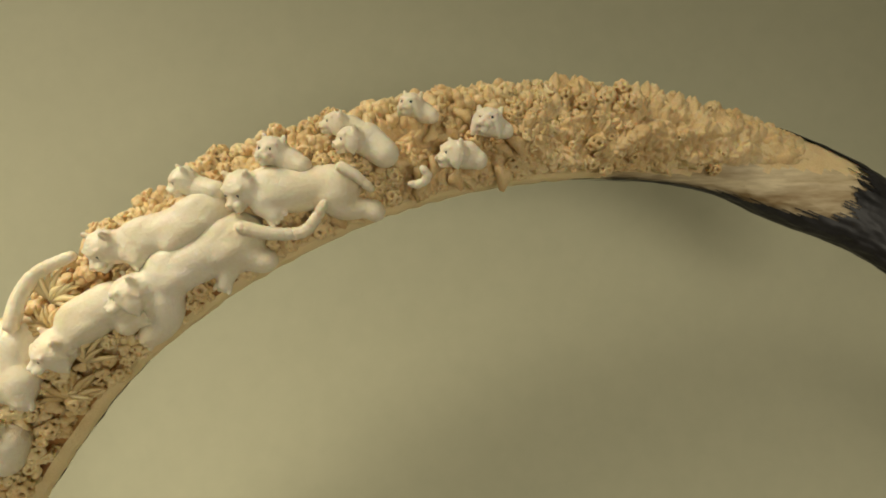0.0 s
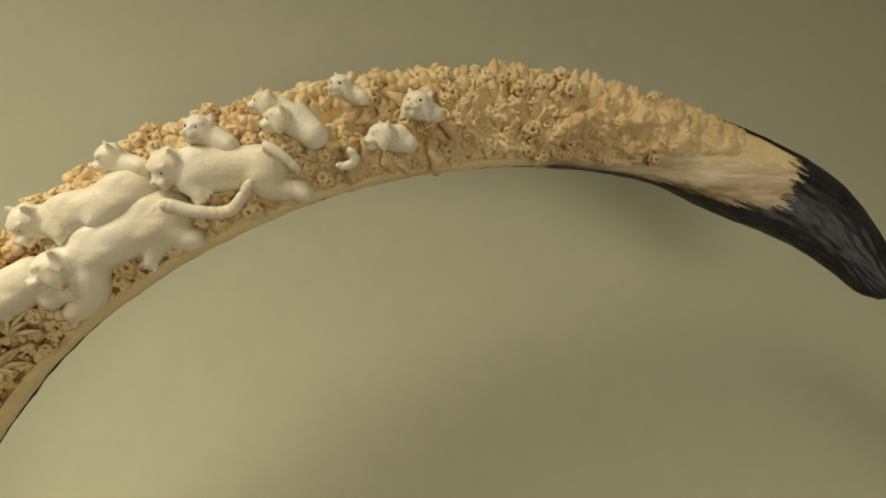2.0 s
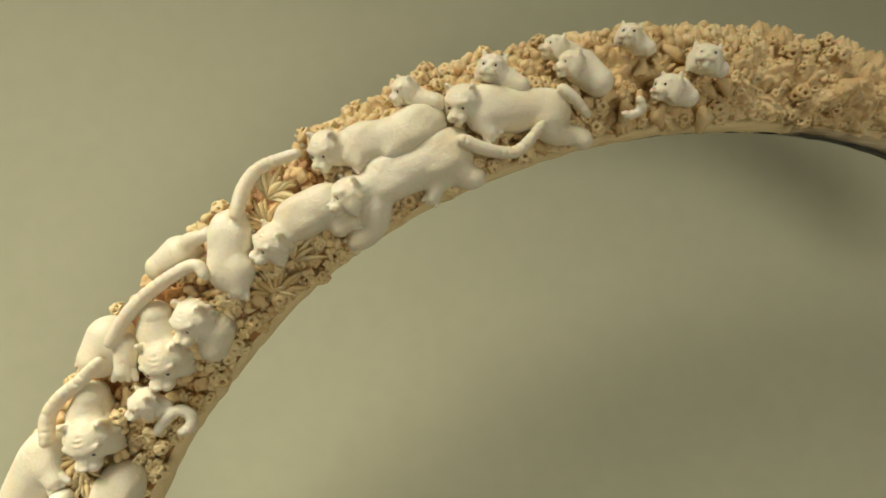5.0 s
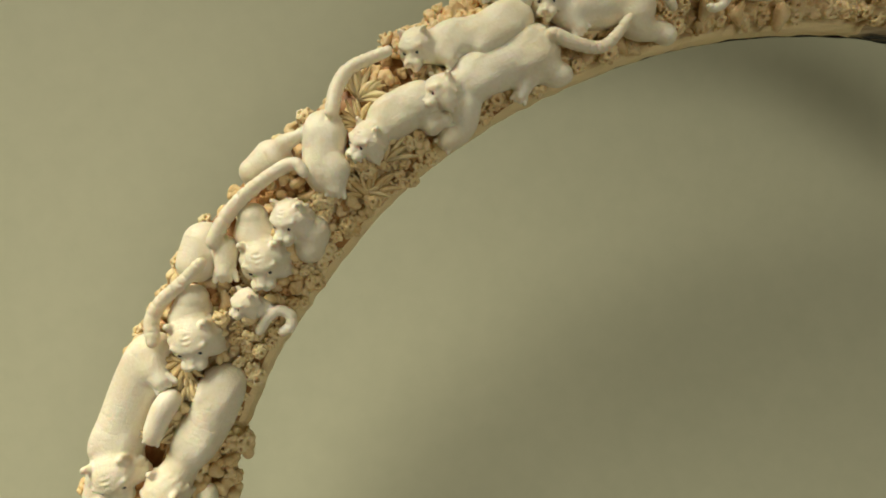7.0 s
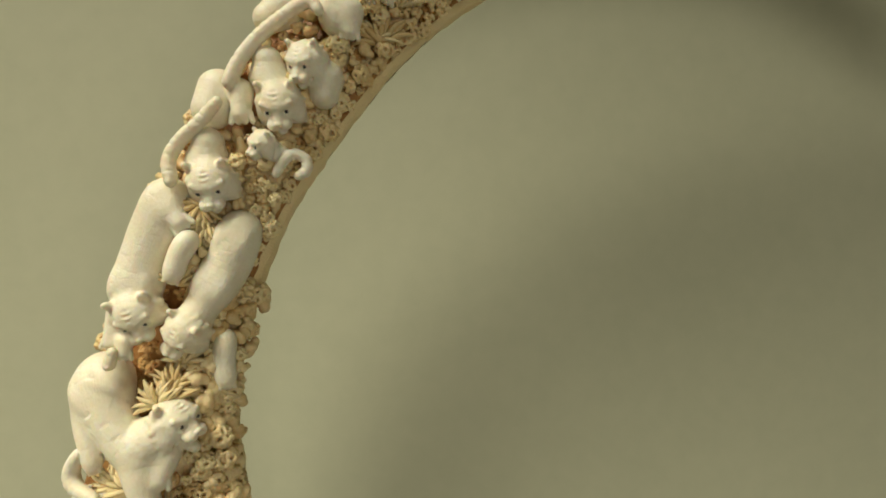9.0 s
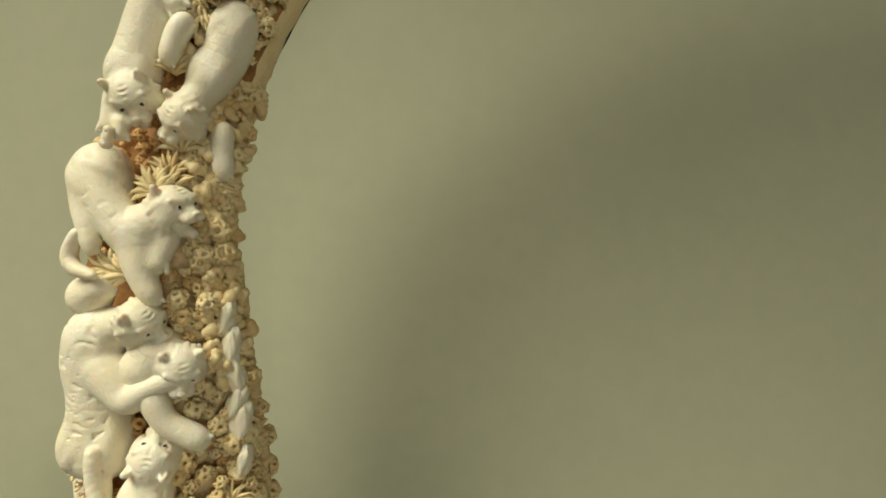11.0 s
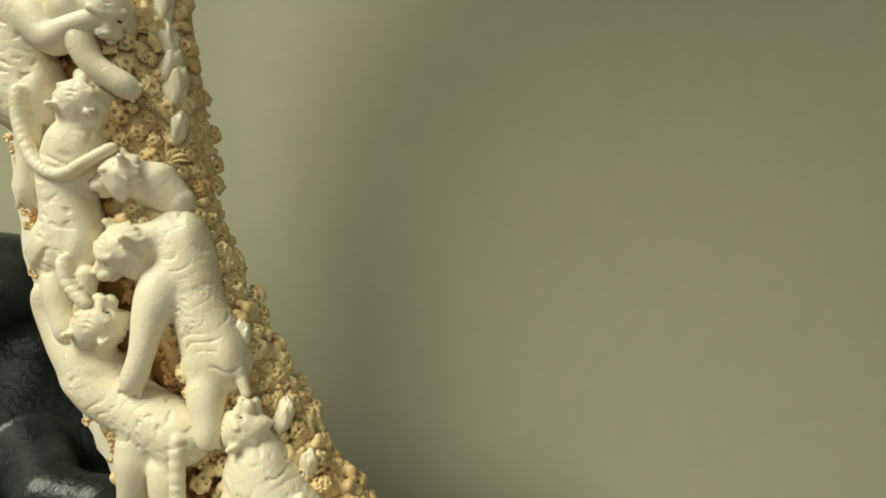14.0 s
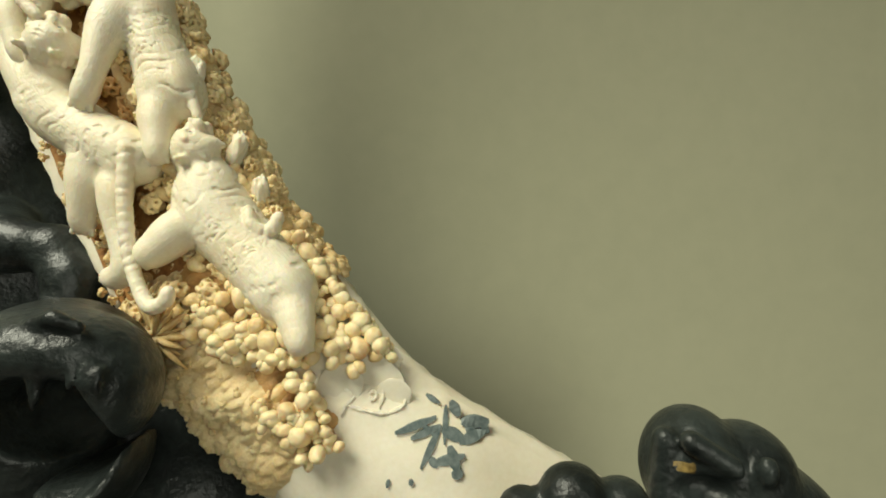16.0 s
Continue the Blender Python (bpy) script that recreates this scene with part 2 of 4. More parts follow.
for n in range(len(crust_rows) - 1):
    s = float(np.interp(crust_rows[n], np.arange(len(RUN)), RUN))
    for k in range(CR):
        a = 2 * math.pi * (k + 0.5) / CR
        wob = 0.022 * noise.noise((a * 9, s * 8, 1)) + 0.016 * noise.noise((a * 34, s * 8, 5)) + 0.010 * noise.noise((a * 80, s * 12, 9))
        turn_in = math.cos(a)     # -1 on the hollow side
        faces_us = math.sin(a)
        edge = 0.128 + 0.05 * max(0, -turn_in - 0.55) / 0.45 + 0.10 * max(0, turn_in - 0.72) / 0.28
        low = -0.985 + 0.36 * max(0, (0.25 - s) / 0.2)
        bark = s + wob < edge or (s < 0.46 and turn_in < low + wob * 2 - max(0, s - 0.34)) or faces_us < (-0.12 if s < 0.3 else -0.45 if s < 1.05 else -0.55) + wob
        if bark:
            crust_f.append((crust_point(n, k), crust_point(n, (k + 1) % CR), crust_point(n + 1, (k + 1) % CR), crust_point(n + 1, k)))
mesh_object("bark_crust", crust_v, crust_f, [BARK], tusk, "rough black outer bark on tip and back")


# ---- rounded carving: smooth unions of tapered limbs, meshed on a fine grid ----
class Clay:
    """A lump of carving material in a box of cells; balls and limbs are added to it or cut from it."""

    def __init__(self, lo, hi, cell):
        self.lo, self.cell = np.array(lo, float), cell
        self.n = np.ceil((np.array(hi) - lo) / cell).astype(int) + 1
        self.d = np.full(self.n, 0.05, np.float32)
        self.ax = [(self.lo[k] + cell * np.arange(self.n[k])).astype(np.float32) for k in range(3)]

    def _zone(self, lo, hi):
        a = np.clip(np.floor((lo - self.lo) / self.cell).astype(int), 0, self.n)
        b = np.clip(np.ceil((hi - self.lo) / self.cell).astype(int) + 1, 0, self.n)
        s = tuple(slice(i, j) for i, j in zip(a, b))
        x, y, z = (self.ax[k][s[k]] for k in range(3))
        return s, x[:, None, None], y[None, :, None], z[None, None, :]

    def _mix(self, s, e, k, cut):
        d = self.d[s]
        if d.size == 0:
            return
        if cut:
            h = np.clip(0.5 - 0.5 * (d + e) / k, 0, 1)
            self.d[s] = d * (1 - h) - e * h + k * h * (1 - h)
        else:
            h = np.clip(0.5 + 0.5 * (d - e) / k, 0, 1)
            self.d[s] = d * (1 - h) + e * h - k * h * (1 - h)

    def limb(self, a, b, ra, rb, k=0.003, cut=False):
        a, b = np.array(a, float), np.array(b, float)
        pad = max(ra, rb) + 2 * k + 0.003
        s, x, y, z = self._zone(np.minimum(a, b) - pad, np.maximum(a, b) + pad)
        ab = b - a
        h = np.clip(((x - a[0]) * ab[0] + (y - a[1]) * ab[1] + (z - a[2]) * ab[2]) / max(ab @ ab, 1e-12), 0, 1)
        e = np.sqrt((x - a[0] - h * ab[0]) ** 2 + (y - a[1] - h * ab[1]) ** 2 + (z - a[2] - h * ab[2]) ** 2) - (ra + (rb - ra) * h)
        self._mix(s, e.astype(np.float32), k, cut)

    def ball(self, c, axes, radii, k=0.003, cut=False):
        """An ellipsoid with the given three unit axes."""
        c, top = np.array(c, float), max(radii)
        pad = top + 2 * k + 0.003
        s, x, y, z = self._zone(c - pad, c + pad)
        q = 0
        for v, r in zip(axes, radii):
            q = q + (((x - c[0]) * v[0] + (y - c[1]) * v[1] + (z - c[2]) * v[2]) / r) ** 2
        self._mix(s, ((np.sqrt(q) - 1) * min(radii)).astype(np.float32), k, cut)

    def chain(self, points, radii, k=0.004, cut=False):
        for a, b, ra, rb in zip(points[:-1], points[1:], radii[:-1], radii[1:]):
            self.limb(a, b, ra, rb, k, cut)

    def mesh(self):
        """Verts and quads of the lump's skin (surface nets)."""
        d = self.d
        d[[0, -1]], d[:, [0, -1]], d[:, :, [0, -1]] = 0.05, 0.05, 0.05
        neg = d < 0
        total, sums = np.zeros(self.n - 1, np.int8), np.zeros((*(self.n - 1), 3), np.float32)
        faces_raw = []
        for axis in range(3):
            lo = [slice(None)] * 3
            hi = [slice(None)] * 3
            lo[axis], hi[axis] = slice(0, -1), slice(1, None)
            cross = neg[tuple(lo)] != neg[tuple(hi)]
            idx = np.argwhere(cross)
            a, b = d[tuple(lo)][cross], d[tuple(hi)][cross]
            at = idx.astype(np.float32)
            at[:, axis] += a / (a - b)
            o1, o2 = [k for k in range(3) if k != axis]
            quad = []
            for s1, s2 in ((0, 0), (1, 0), (1, 1), (0, 1)):
                c = idx.copy()
                c[:, o1] -= s1
                c[:, o2] -= s2
                np.add.at(total, tuple(c.T), 1)
                np.add.at(sums, tuple(c.T), at)
                quad.append(np.ravel_multi_index(c.T, total.shape))
            quad = np.stack(quad, 1)
            flip = (a < 0) == (axis == 1)
            quad[flip] = quad[flip][:, ::-1]
            faces_raw.append(quad)
        used = total.ravel() > 0
        order = np.cumsum(used) - 1
        verts = sums.reshape(-1, 3)[used] / total.ravel()[used][:, None] * self.cell + self.lo
        return verts, order[np.concatenate(faces_raw)]


def unit(v):
    v = np.array(v, float)
    return v / np.linalg.norm(v)


def beast_head(clay, c, r, ahead, above, jaw=0.0):
    """A tiger's head of radius r; returns where its eyes sit."""
    r *= 1.08
    f = unit(ahead)
    u = np.array(above, float)
    u = unit(u - f * (u @ f))
    s = np.cross(f, u)

    def at(a, b, h):
        return c + r * (a * f + b * s + h * u)

    ax = (f, s, u)
    clay.ball(at(0, 0, 0.02), ax, (0.86 * r, 0.84 * r, 0.80 * r), 0.2 * r)
    clay.limb(at(0.35, 0, 0.10), at(0.86, 0, -0.12), 0.30 * r, 0.22 * r, 0.1 * r)
    for b in (-1, 1):
        clay.ball(at(0.12, 0.52 * b, -0.34), ax, (0.44 * r, 0.40 * r, 0.46 * r), 0.15 * r)
        clay.ball(at(0.86, 0.20 * b, -0.30), ax, (0.30 * r, 0.27 * r, 0.23 * r), 0.06 * r)
        clay.limb(at(0.66, 0.14 * b, 0.30), at(0.52, 0.52 * b, 0.38), 0.15 * r, 0.12 * r, 0.06 * r)
        clay.limb(at(-0.14, 0.52 * b, 0.50), at(-0.08, 0.64 * b, 0.84), 0.25 * r, 0.13 * r, 0.07 * r)
        clay.ball(at(0.12, 0.61 * b, 0.72), ax, (0.14 * r, 0.11 * r, 0.17 * r), 0.04 * r, True)
        clay.ball(at(0.78, 0.38 * b, 0.12), ax, (0.20 * r, 0.19 * r, 0.11 * r), 0.05 * r, True)
        clay.ball(at(0.66, 0.36 * b, 0.12), ax, (0.10 * r, 0.11 * r, 0.08 * r), 0.03 * r)
        for k in range(4):   # ruff of the cheek
            h = 0.22 - 0.27 * k
            clay.limb(at(0.10 + 0.04 * k, 0.66 * b, h), at(-0.16 + 0.10 * k, (0.90 - 0.04 * k) * b, h - 0.22), 0.19 * r, 0.09 * r, 0.12 * r)
    for k in range(18):   # locks of the mane
        g = 2 * math.pi * k / 18
        clay.limb(at(-0.15, 0.70 * math.cos(g), 0.66 * math.sin(g)), at(-0.50 - 0.08 * (k % 2), 0.74 * math.cos(g + 0.1), 0.68 * math.sin(g + 0.1)), 0.14 * r, 0.08 * r, 0.12 * r)
    for k in range(3):   # furrows of the brow
        clay.chain([at(0.62 - 0.16 * k, 0.26, 0.62 + 0.10 * k), at(0.66 - 0.16 * k, 0, 0.56 + 0.10 * k), at(0.62 - 0.16 * k, -0.26, 0.62 + 0.10 * k)], [0.05 * r] * 3, 0.04 * r, True)
    clay.ball(at(1.10, 0, -0.13), ax, (0.10 * r, 0.17 * r, 0.10 * r), 0.04 * r)
    clay.limb(at(1.16, 0, -0.22), at(1.12, 0, -0.44), 0.035 * r, 0.035 * r, 0.03 * r, True)
    drop = 0.32 * jaw
    clay.limb(at(0.3, 0, -0.50 - drop), at(0.78, 0, -0.62 - drop), 0.30 * r, 0.21 * r, 0.08 * r)
    thick = 0.06 + 0.13 * jaw
    clay.chain([at(0.50, 0.46, -0.42 - drop / 2), at(1.04, 0.24, -0.50 - drop / 2), at(1.10, 0, -0.48 - drop / 2), at(1.04, -0.24, -0.50 - drop / 2), at(0.50, -0.46, -0.42 - drop / 2)],
               [thick * r] * 5, 0.03 * r, True)
    return [at(0.76, 0.36 * b, 0.12) for b in (-1, 1)]


TAKEN = []   # x, z, radius already covered by figures


def placed(rows, top):
    """Rows of millimetres (x, z, radius) laid on the tusk so that they rise top metres above its ground."""
    pts, rad = [], []
    for x, z, r in rows:
        x, z, r = x / 1000, z / 1000, r / 1000
        pts.append(np.array((x, front(x, z) - max(top - r, -0.45 * r), z)))
        rad.append(r)
        TAKEN.append((x, z, r))
    for (a, ra), (b, rb) in zip(list(zip(pts, rad))[:-1], list(zip(pts, rad))[1:]):
        for w in (0.33, 0.67):
            m = a + (b - a) * w
            TAKEN.append((m[0], m[2], ra + (rb - ra) * w))
    return pts, rad


def fine_course(pts, rad, per=5):
    rows = spline(np.array([(*p, r) for p, r in zip(pts, rad)]), per)
    return list(rows[:, :3]), list(rows[:, 3])


def groove(clay, pts, rad, step, depth):
    """Carve wavy stripes across a limb or trunk, where its own skin is."""
    idx = np.argwhere(np.abs(clay.d) < 0.0026)
    if len(idx) == 0:
        return
    p = (clay.lo + idx * clay.cell).astype(np.float32)
    best, run, s0 = np.full(len(p), 9.0), np.zeros(len(p)), 0.0
    for a, b, ra, rb in zip(pts[:-1], pts[1:], rad[:-1], rad[1:]):
        ab = b - a
        size = max(float(np.linalg.norm(ab)), 1e-6)
        h = np.clip((p - a) @ ab / size ** 2, 0, 1)
        off = np.abs(np.linalg.norm(p - a - h[:, None] * ab, axis=1) - (ra + (rb - ra) * h))
        near_it = off < best
        best[near_it], run[near_it] = off[near_it], s0 + h[near_it] * size
        s0 += size
    wave = 1.7 * np.sin(p[:, 0] * 210 + p[:, 2] * 130) + 1.3 * np.sin(p[:, 2] * 330 - p[:, 1] * 280 + 1.0)
    cut = np.clip(np.sin(2 * np.pi * run / step + wave), 0, 1) ** 5
    patch = np.clip(0.62 + 0.7 * np.sin(p[:, 0] * 160 + 2) * np.sin(p[:, 2] * 190) + 0.3 * np.sin(p[:, 1] * 400), 0, 1)
    clay.d[tuple(idx.T)] += (depth * cut * patch * np.clip(1.6 - best / 0.002, 0, 1)).astype(np.float32)


def lie(p, chains):
    """Run along the nearest limb and the two offsets across it, for hair that follows the body."""
    best, out = np.full(len(p), 9.0), np.zeros((len(p), 3), np.float32)
    for pts, rad in chains:
        s0 = 0.0
        for a, b, ra, rb in zip(pts[:-1], pts[1:], rad[:-1], rad[1:]):
            ab = b - a
            size = max(float(np.linalg.norm(ab)), 1e-6)
            way = ab / size
            h = (p - a) @ way
            hc = np.clip(h / size, 0, 1)
            off = np.abs(np.linalg.norm(p - a - (hc * size)[:, None] * way, axis=1) - (ra + (rb - ra) * hc))
            closer = off < best
            best[closer] = off[closer]
            flat = unit(np.cross(way, (0.05, 1, 0.05)))
            out[closer] = np.stack([s0 + hc * size, (p - a) @ np.cross(way, flat), (p - a) @ flat], 1)[closer]
            s0 += size
    return out


def tiger_relief(label, body, head=None, limbs=(), tail=(), jaw=0.0):
    chains = [(*placed([(x, z, 1.02 * r) for x, z, r in body], 0.031), 0.005)]
    chains += [(*placed(c, 0.031), 0.0065) for c in limbs]
    if tail:
        chains.append((*placed([(x, z, 0.88 * r) for x, z, r in tail], 0.036), 0.0022))
    heads = []
    if head:
        (x, z, r), f, u = head
        p, q = placed([(x, z, r)], 0.039)
        heads.append((p[0], q[0], f, u))
        chains.append(([chains[0][0][0] + (chains[0][0][-1] - chains[0][0][0]) * 0.0, p[0]] if np.linalg.norm(chains[0][0][0] - p[0]) < np.linalg.norm(chains[0][0][-1] - p[0])
                       else [chains[0][0][-1], p[0]], [chains[0][1][0] * 0.85, q[0] * 0.7], 0.003))
    every = np.array([[*p, r] for c, rr, _ in chains for p, r in zip(c, rr)] + [[*h[0], 1.4 * h[1]] for h in heads])
    lo, hi = (every[:, :3] - every[:, 3:]).min(0) - 0.006, (every[:, :3] + every[:, 3:]).max(0) + 0.006
    clay = Clay(lo, hi, 0.00098)
    flow = []
    for n, (pts, rad, k) in enumerate(chains):
        if 0 < n <= len(limbs) and len(pts) > 2:   # lean shanks between joint and paw
            rad = [r * (0.88 if 0 < m < len(rad) - 1 else 1.0) for m, r in enumerate(rad)]
        if n == 0 and len(pts) > 2:   # drawn-in waist
            rad = [r * (1 - 0.11 * math.exp(-((m / (len(rad) - 1) - 0.55) / 0.22) ** 2)) for m, r in enumerate(rad)]
        if len(pts) > 2:
            pts, rad = fine_course(pts, rad)
        flow.append((pts, rad))
        clay.chain(pts, rad, k)
    back, width = chains[0][0], chains[0][1]
    if len(back) > 2:   # shoulders and haunches
        way = unit(back[-1] - back[0])
        side = unit(np.cross(way, (0, 1, 0)))
        for n, w in ((0, 1), (0, -1), (-1, 1), (-1, -1)):
            m = 0.7 * back[n] + 0.3 * back[1 if n == 0 else -2]
            clay.ball(m + side * w * 0.58 * width[n] + (0, -0.36 * width[n], 0), (way, side, np.cross(way, side)), (0.86 * width[n], 0.42 * width[n], 0.64 * width[n]), 0.0035)
            clay.ball(m + side * w * 0.30 * width[n] + (0, -0.72 * width[n], 0), (unit(way + 0.5 * w * side), unit(side - 0.5 * w * way), np.array((0, 1, 0))), (0.62 * width[n], 0.26 * width[n], 0.30 * width[n]), 0.0025)
    if len(chains[0][0]) > 2:   # carved stripes over back and flanks, worn smooth higher up
        high = float(np.mean([q[2] for q in chains[0][0]]))
        worn = min(1.0, max(0.25, (1.40 - high) / 0.25))
        groove(clay, *fine_course(*chains[0][:2]), 0.0092, 0.0012 * worn)
    if tail:   # carved rings round the tail
        groove(clay, *fine_course(*chains[1 + len(limbs)][:2]), 0.0062, 0.0008)
    for c in limbs:   # toes
        x, z, r = (v / 1000 for v in c[-1])
        if r < 0.0085:
            tip = np.array((x, front(x, z) - max(0.031 - r, 0.004), z))
            back = np.array((c[-2][0] / 1000, tip[1], c[-2][1] / 1000))
            way = unit(tip - back)
            side = np.cross(way, (0, 1, 0))
            for w in (-0.75, -0.25, 0.25, 0.75):
                clay.limb(tip + side * w * r * 1.1, tip + side * w * r * 1.5 + way * r * 0.9, r * 0.42, r * 0.32, 0.0008)
    eyes = []
    for p, r, f, u in heads:
        eyes += beast_head(clay, p, r, f, u, jaw)
    verts, quads = clay.mesh()
    flow += [([p - unit(f) * r, p + unit(f) * r], [r, r]) for p, r, f, u in heads]
    ob = mesh_object("tiger_relief", verts.tolist(), quads.tolist(), [IVORY, EYE], tusk, label)
    ob.data.attributes.new("lie", "FLOAT_VECTOR", "POINT").data.foreach_set("vector", lie(verts, flow).ravel())
    if eyes:
        mid = verts[quads].mean(1)
        close = np.min([np.linalg.norm(mid - e, axis=1) for e in eyes], 0) < max(0.0011, 0.088 * heads[0][1])
        for i in np.nonzero(close)[0]:
            ob.data.polygons[int(i)].material_index = 1
    return ob


tiger_relief("ivory tiger cub peering out of blossoms", [(-69, 1700, 9.7), (-60, 1696, 7.3)],
             head=((-81, 1707, 12.1), (-0.35, -1, -0.25), (0.1, -0.3, 1)))
tiger_relief("ivory tiger cub among tan blossoms", [(-26, 1726, 9.9), (-12, 1718, 8.2)],
             head=((-36, 1728, 9.8), (-1, -0.5, -0.05), (0.1, -0.3, 1)))
tiger_relief("ivory tiger cub resting in blossoms", [(-14, 1718, 12.4), (-1, 1707, 10.7)],
             head=((-25, 1715, 10.7), (-1, -0.5, -0.25), (0.1, -0.3, 1)))
tiger_relief("small ivory tiger head on the crest", [(29, 1738, 7.4), (34, 1735, 5.7)],
             head=((19, 1743, 10.0), (-0.5, -1, -0.2), (0.1, -0.3, 1)))
tiger_relief("small round ivory tiger head facing out", [(86, 1726, 7.3), (90, 1724, 5.7)],
             head=((76, 1730, 12.2), (-0.3, -1, -0.1), (0.1, -0.3, 1)))
tiger_relief("ivory tiger cub with a curled tail", [(61, 1707, 10.6), (69, 1703, 7.3)],
             head=((50, 1706, 11.4), (-1, -0.5, -0.15), (0.1, -0.3, 1)),
             tail=[(18, 1683, 2.4), (26, 1684, 2.8), (31, 1689, 2.8), (27, 1694, 2.4)])
tiger_relief("pale ivory tiger climbing along the crest", [(-88, 1680, 14.5), (-66, 1680, 14.7), (-41, 1683, 14.8), (-35, 1681, 14.0)],
             head=((-101, 1679, 14.0), (-0.35, -0.6, -0.75), (-0.2, -0.6, 0.8)),
             limbs=[[(-39, 1673, 9.8), (-28, 1666, 5.7), (-12, 1667, 4.5), (-7, 1663, 3.7)], [(-87, 1667, 8.0), (-79, 1660, 5.7)]],
             tail=[(-31, 1694, 4.1), (-21, 1688, 3.7), (-10, 1679, 3.3)])
tiger_relief("ivory tiger head above a crouching tiger", [(-133, 1680, 9.0), (-120, 1678, 7.2)],
             head=((-143, 1686, 10.7), (-0.8, -0.4, -0.5), (0, -0.4, 1)))
tiger_relief("ivory tiger crouching with lowered head", [(-176, 1643, 13.7), (-151, 1651, 14.6), (-125, 1664, 14.5)],
             head=((-195, 1638, 13.9), (-0.3, -0.5, -0.8), (-0.3, -0.6, 0.6)),
             limbs=[[(-177, 1633, 6.4), (-171, 1629, 4.8)], [(-138, 1649, 8.0), (-149, 1639, 5.6)]])
tiger_relief("long ivory tiger stalking with curved tail", [(-157, 1619, 16.1), (-135, 1631, 17.0), (-106, 1647, 17.0)],
             head=((-176, 1606, 14.5), (-0.8, -0.5, -0.45), (-0.2, -0.4, 0.9)),
             limbs=[[(-105, 1637, 12.2), (-91, 1628, 5.7), (-85, 1629, 4.1)], [(-159, 1602, 12.0), (-160, 1586, 8.8), (-170, 1574, 5.6)], [(-112, 1625, 8.1), (-117, 1611, 4.9)]],
             tail=[(-99, 1651, 5.2), (-81, 1647, 4.9), (-61, 1648, 4.5), (-51, 1656, 4.0), (-43, 1668, 3.6)])
tiger_relief("ivory tiger prowling over grass blades", [(-214, 1585, 14.4), (-199, 1596, 14.4), (-189, 1601, 11.9)],
             head=((-226, 1568, 14.5), (-0.7, -0.5, -0.6), (0.2, -0.5, 0.9)),
             limbs=[[(-181, 1584, 7.9), (-173, 1588, 5.5)]])
tiger_relief("hindquarters of an ivory tiger, tail raised", [(-258, 1577, 13.8), (-259, 1561, 13.8), (-256, 1543, 13.0)],
             limbs=[[(-246, 1547, 8.1), (-247, 1533, 5.7)]],
             tail=[(-252, 1585, 5.2), (-250, 1605, 5.3), (-241, 1621, 5.0), (-215, 1632, 4.1)])
tiger_relief("rounded back of an ivory tiger", [(-298, 1554, 14.7), (-310, 1544, 10.6)],
             limbs=[[(-287, 1565, 6.5), (-275, 1570, 4.0)]])
tiger_relief("ivory tiger haunch with a long hooked tail", [(-345, 1490, 15.8), (-349, 1475, 14.2)],
             limbs=[[(-325, 1487, 9.1), (-323, 1470, 6.7)]],
             tail=[(-331, 1490, 5.3), (-324, 1507, 5.3), (-309, 1526, 5.3), (-286, 1544, 4.8), (-274, 1548, 4.0), (-268, 1541, 3.6)])
tiger_relief("snarling ivory tiger head", [(-266, 1501, 13.9), (-266, 1490, 10.7)],
             head=((-278, 1510, 15.6), (-0.3, -0.6, -0.75), (-0.1, -0.5, 0.9)))
tiger_relief("ivory tiger head looking down", [(-306, 1500, 14.8), (-307, 1510, 10.6)],
             head=((-297, 1480, 17.7), (0.1, -0.6, -0.85), (-0.1, -0.8, 0.6)))
tiger_relief("ivory tiger cub with ring-curled tail", [(-300, 1445, 7.4), (-295, 1444, 5.7)],
             head=((-307, 1449, 10.8), (-0.7, -0.6, -0.6), (0.1, -0.4, 0.9)),
             tail=[(-298, 1428, 3.3), (-292, 1439, 3.7), (-285, 1444, 3.7), (-277, 1440, 3.7), (-277, 1432, 3.7), (-283, 1428, 3.3)])
tiger_relief("ivory tiger head above grass blades", [(-350, 1436, 15.9), (-348, 1449, 10.9)],
             head=((-344, 1421, 18.4), (0.15, -0.6, -0.85), (-0.1, -0.8, 0.6)))
tiger_relief("ivory tiger climbing down, face outward", [(-377, 1409, 14.0), (-386, 1385, 16.6), (-395, 1357, 16.5), (-399, 1337, 15.5)],
             head=((-393, 1324, 18.3), (0.3, -0.5, -0.85), (-0.2, -0.8, 0.6)),
             limbs=[[(-407, 1322, 7.3), (-409, 1302, 5.7)], [(-371, 1398, 8.2), (-364, 1390, 6.5)], [(-398, 1303, 5.7), (-398, 1295, 4.9)]],
             tail=[(-369, 1418, 4.9), (-372, 1434, 4.9), (-365, 1448, 4.9), (-351, 1461, 4.9), (-338, 1476, 4.1)])
tiger_relief("ivory tiger climbing down with bowed head", [(-326, 1387, 14.7), (-334, 1363, 16.4), (-345, 1339, 14.6)],
             head=((-358, 1311, 17.5), (-0.6, -0.4, -0.75), (0.2, -0.8, 0.6)),
             limbs=[[(-334, 1305, 6.5), (-334, 1287, 5.6), (-331, 1272, 4.8)], [(-357, 1378, 6.1), (-363, 1366, 5.3), (-367, 1350, 4.5)]])
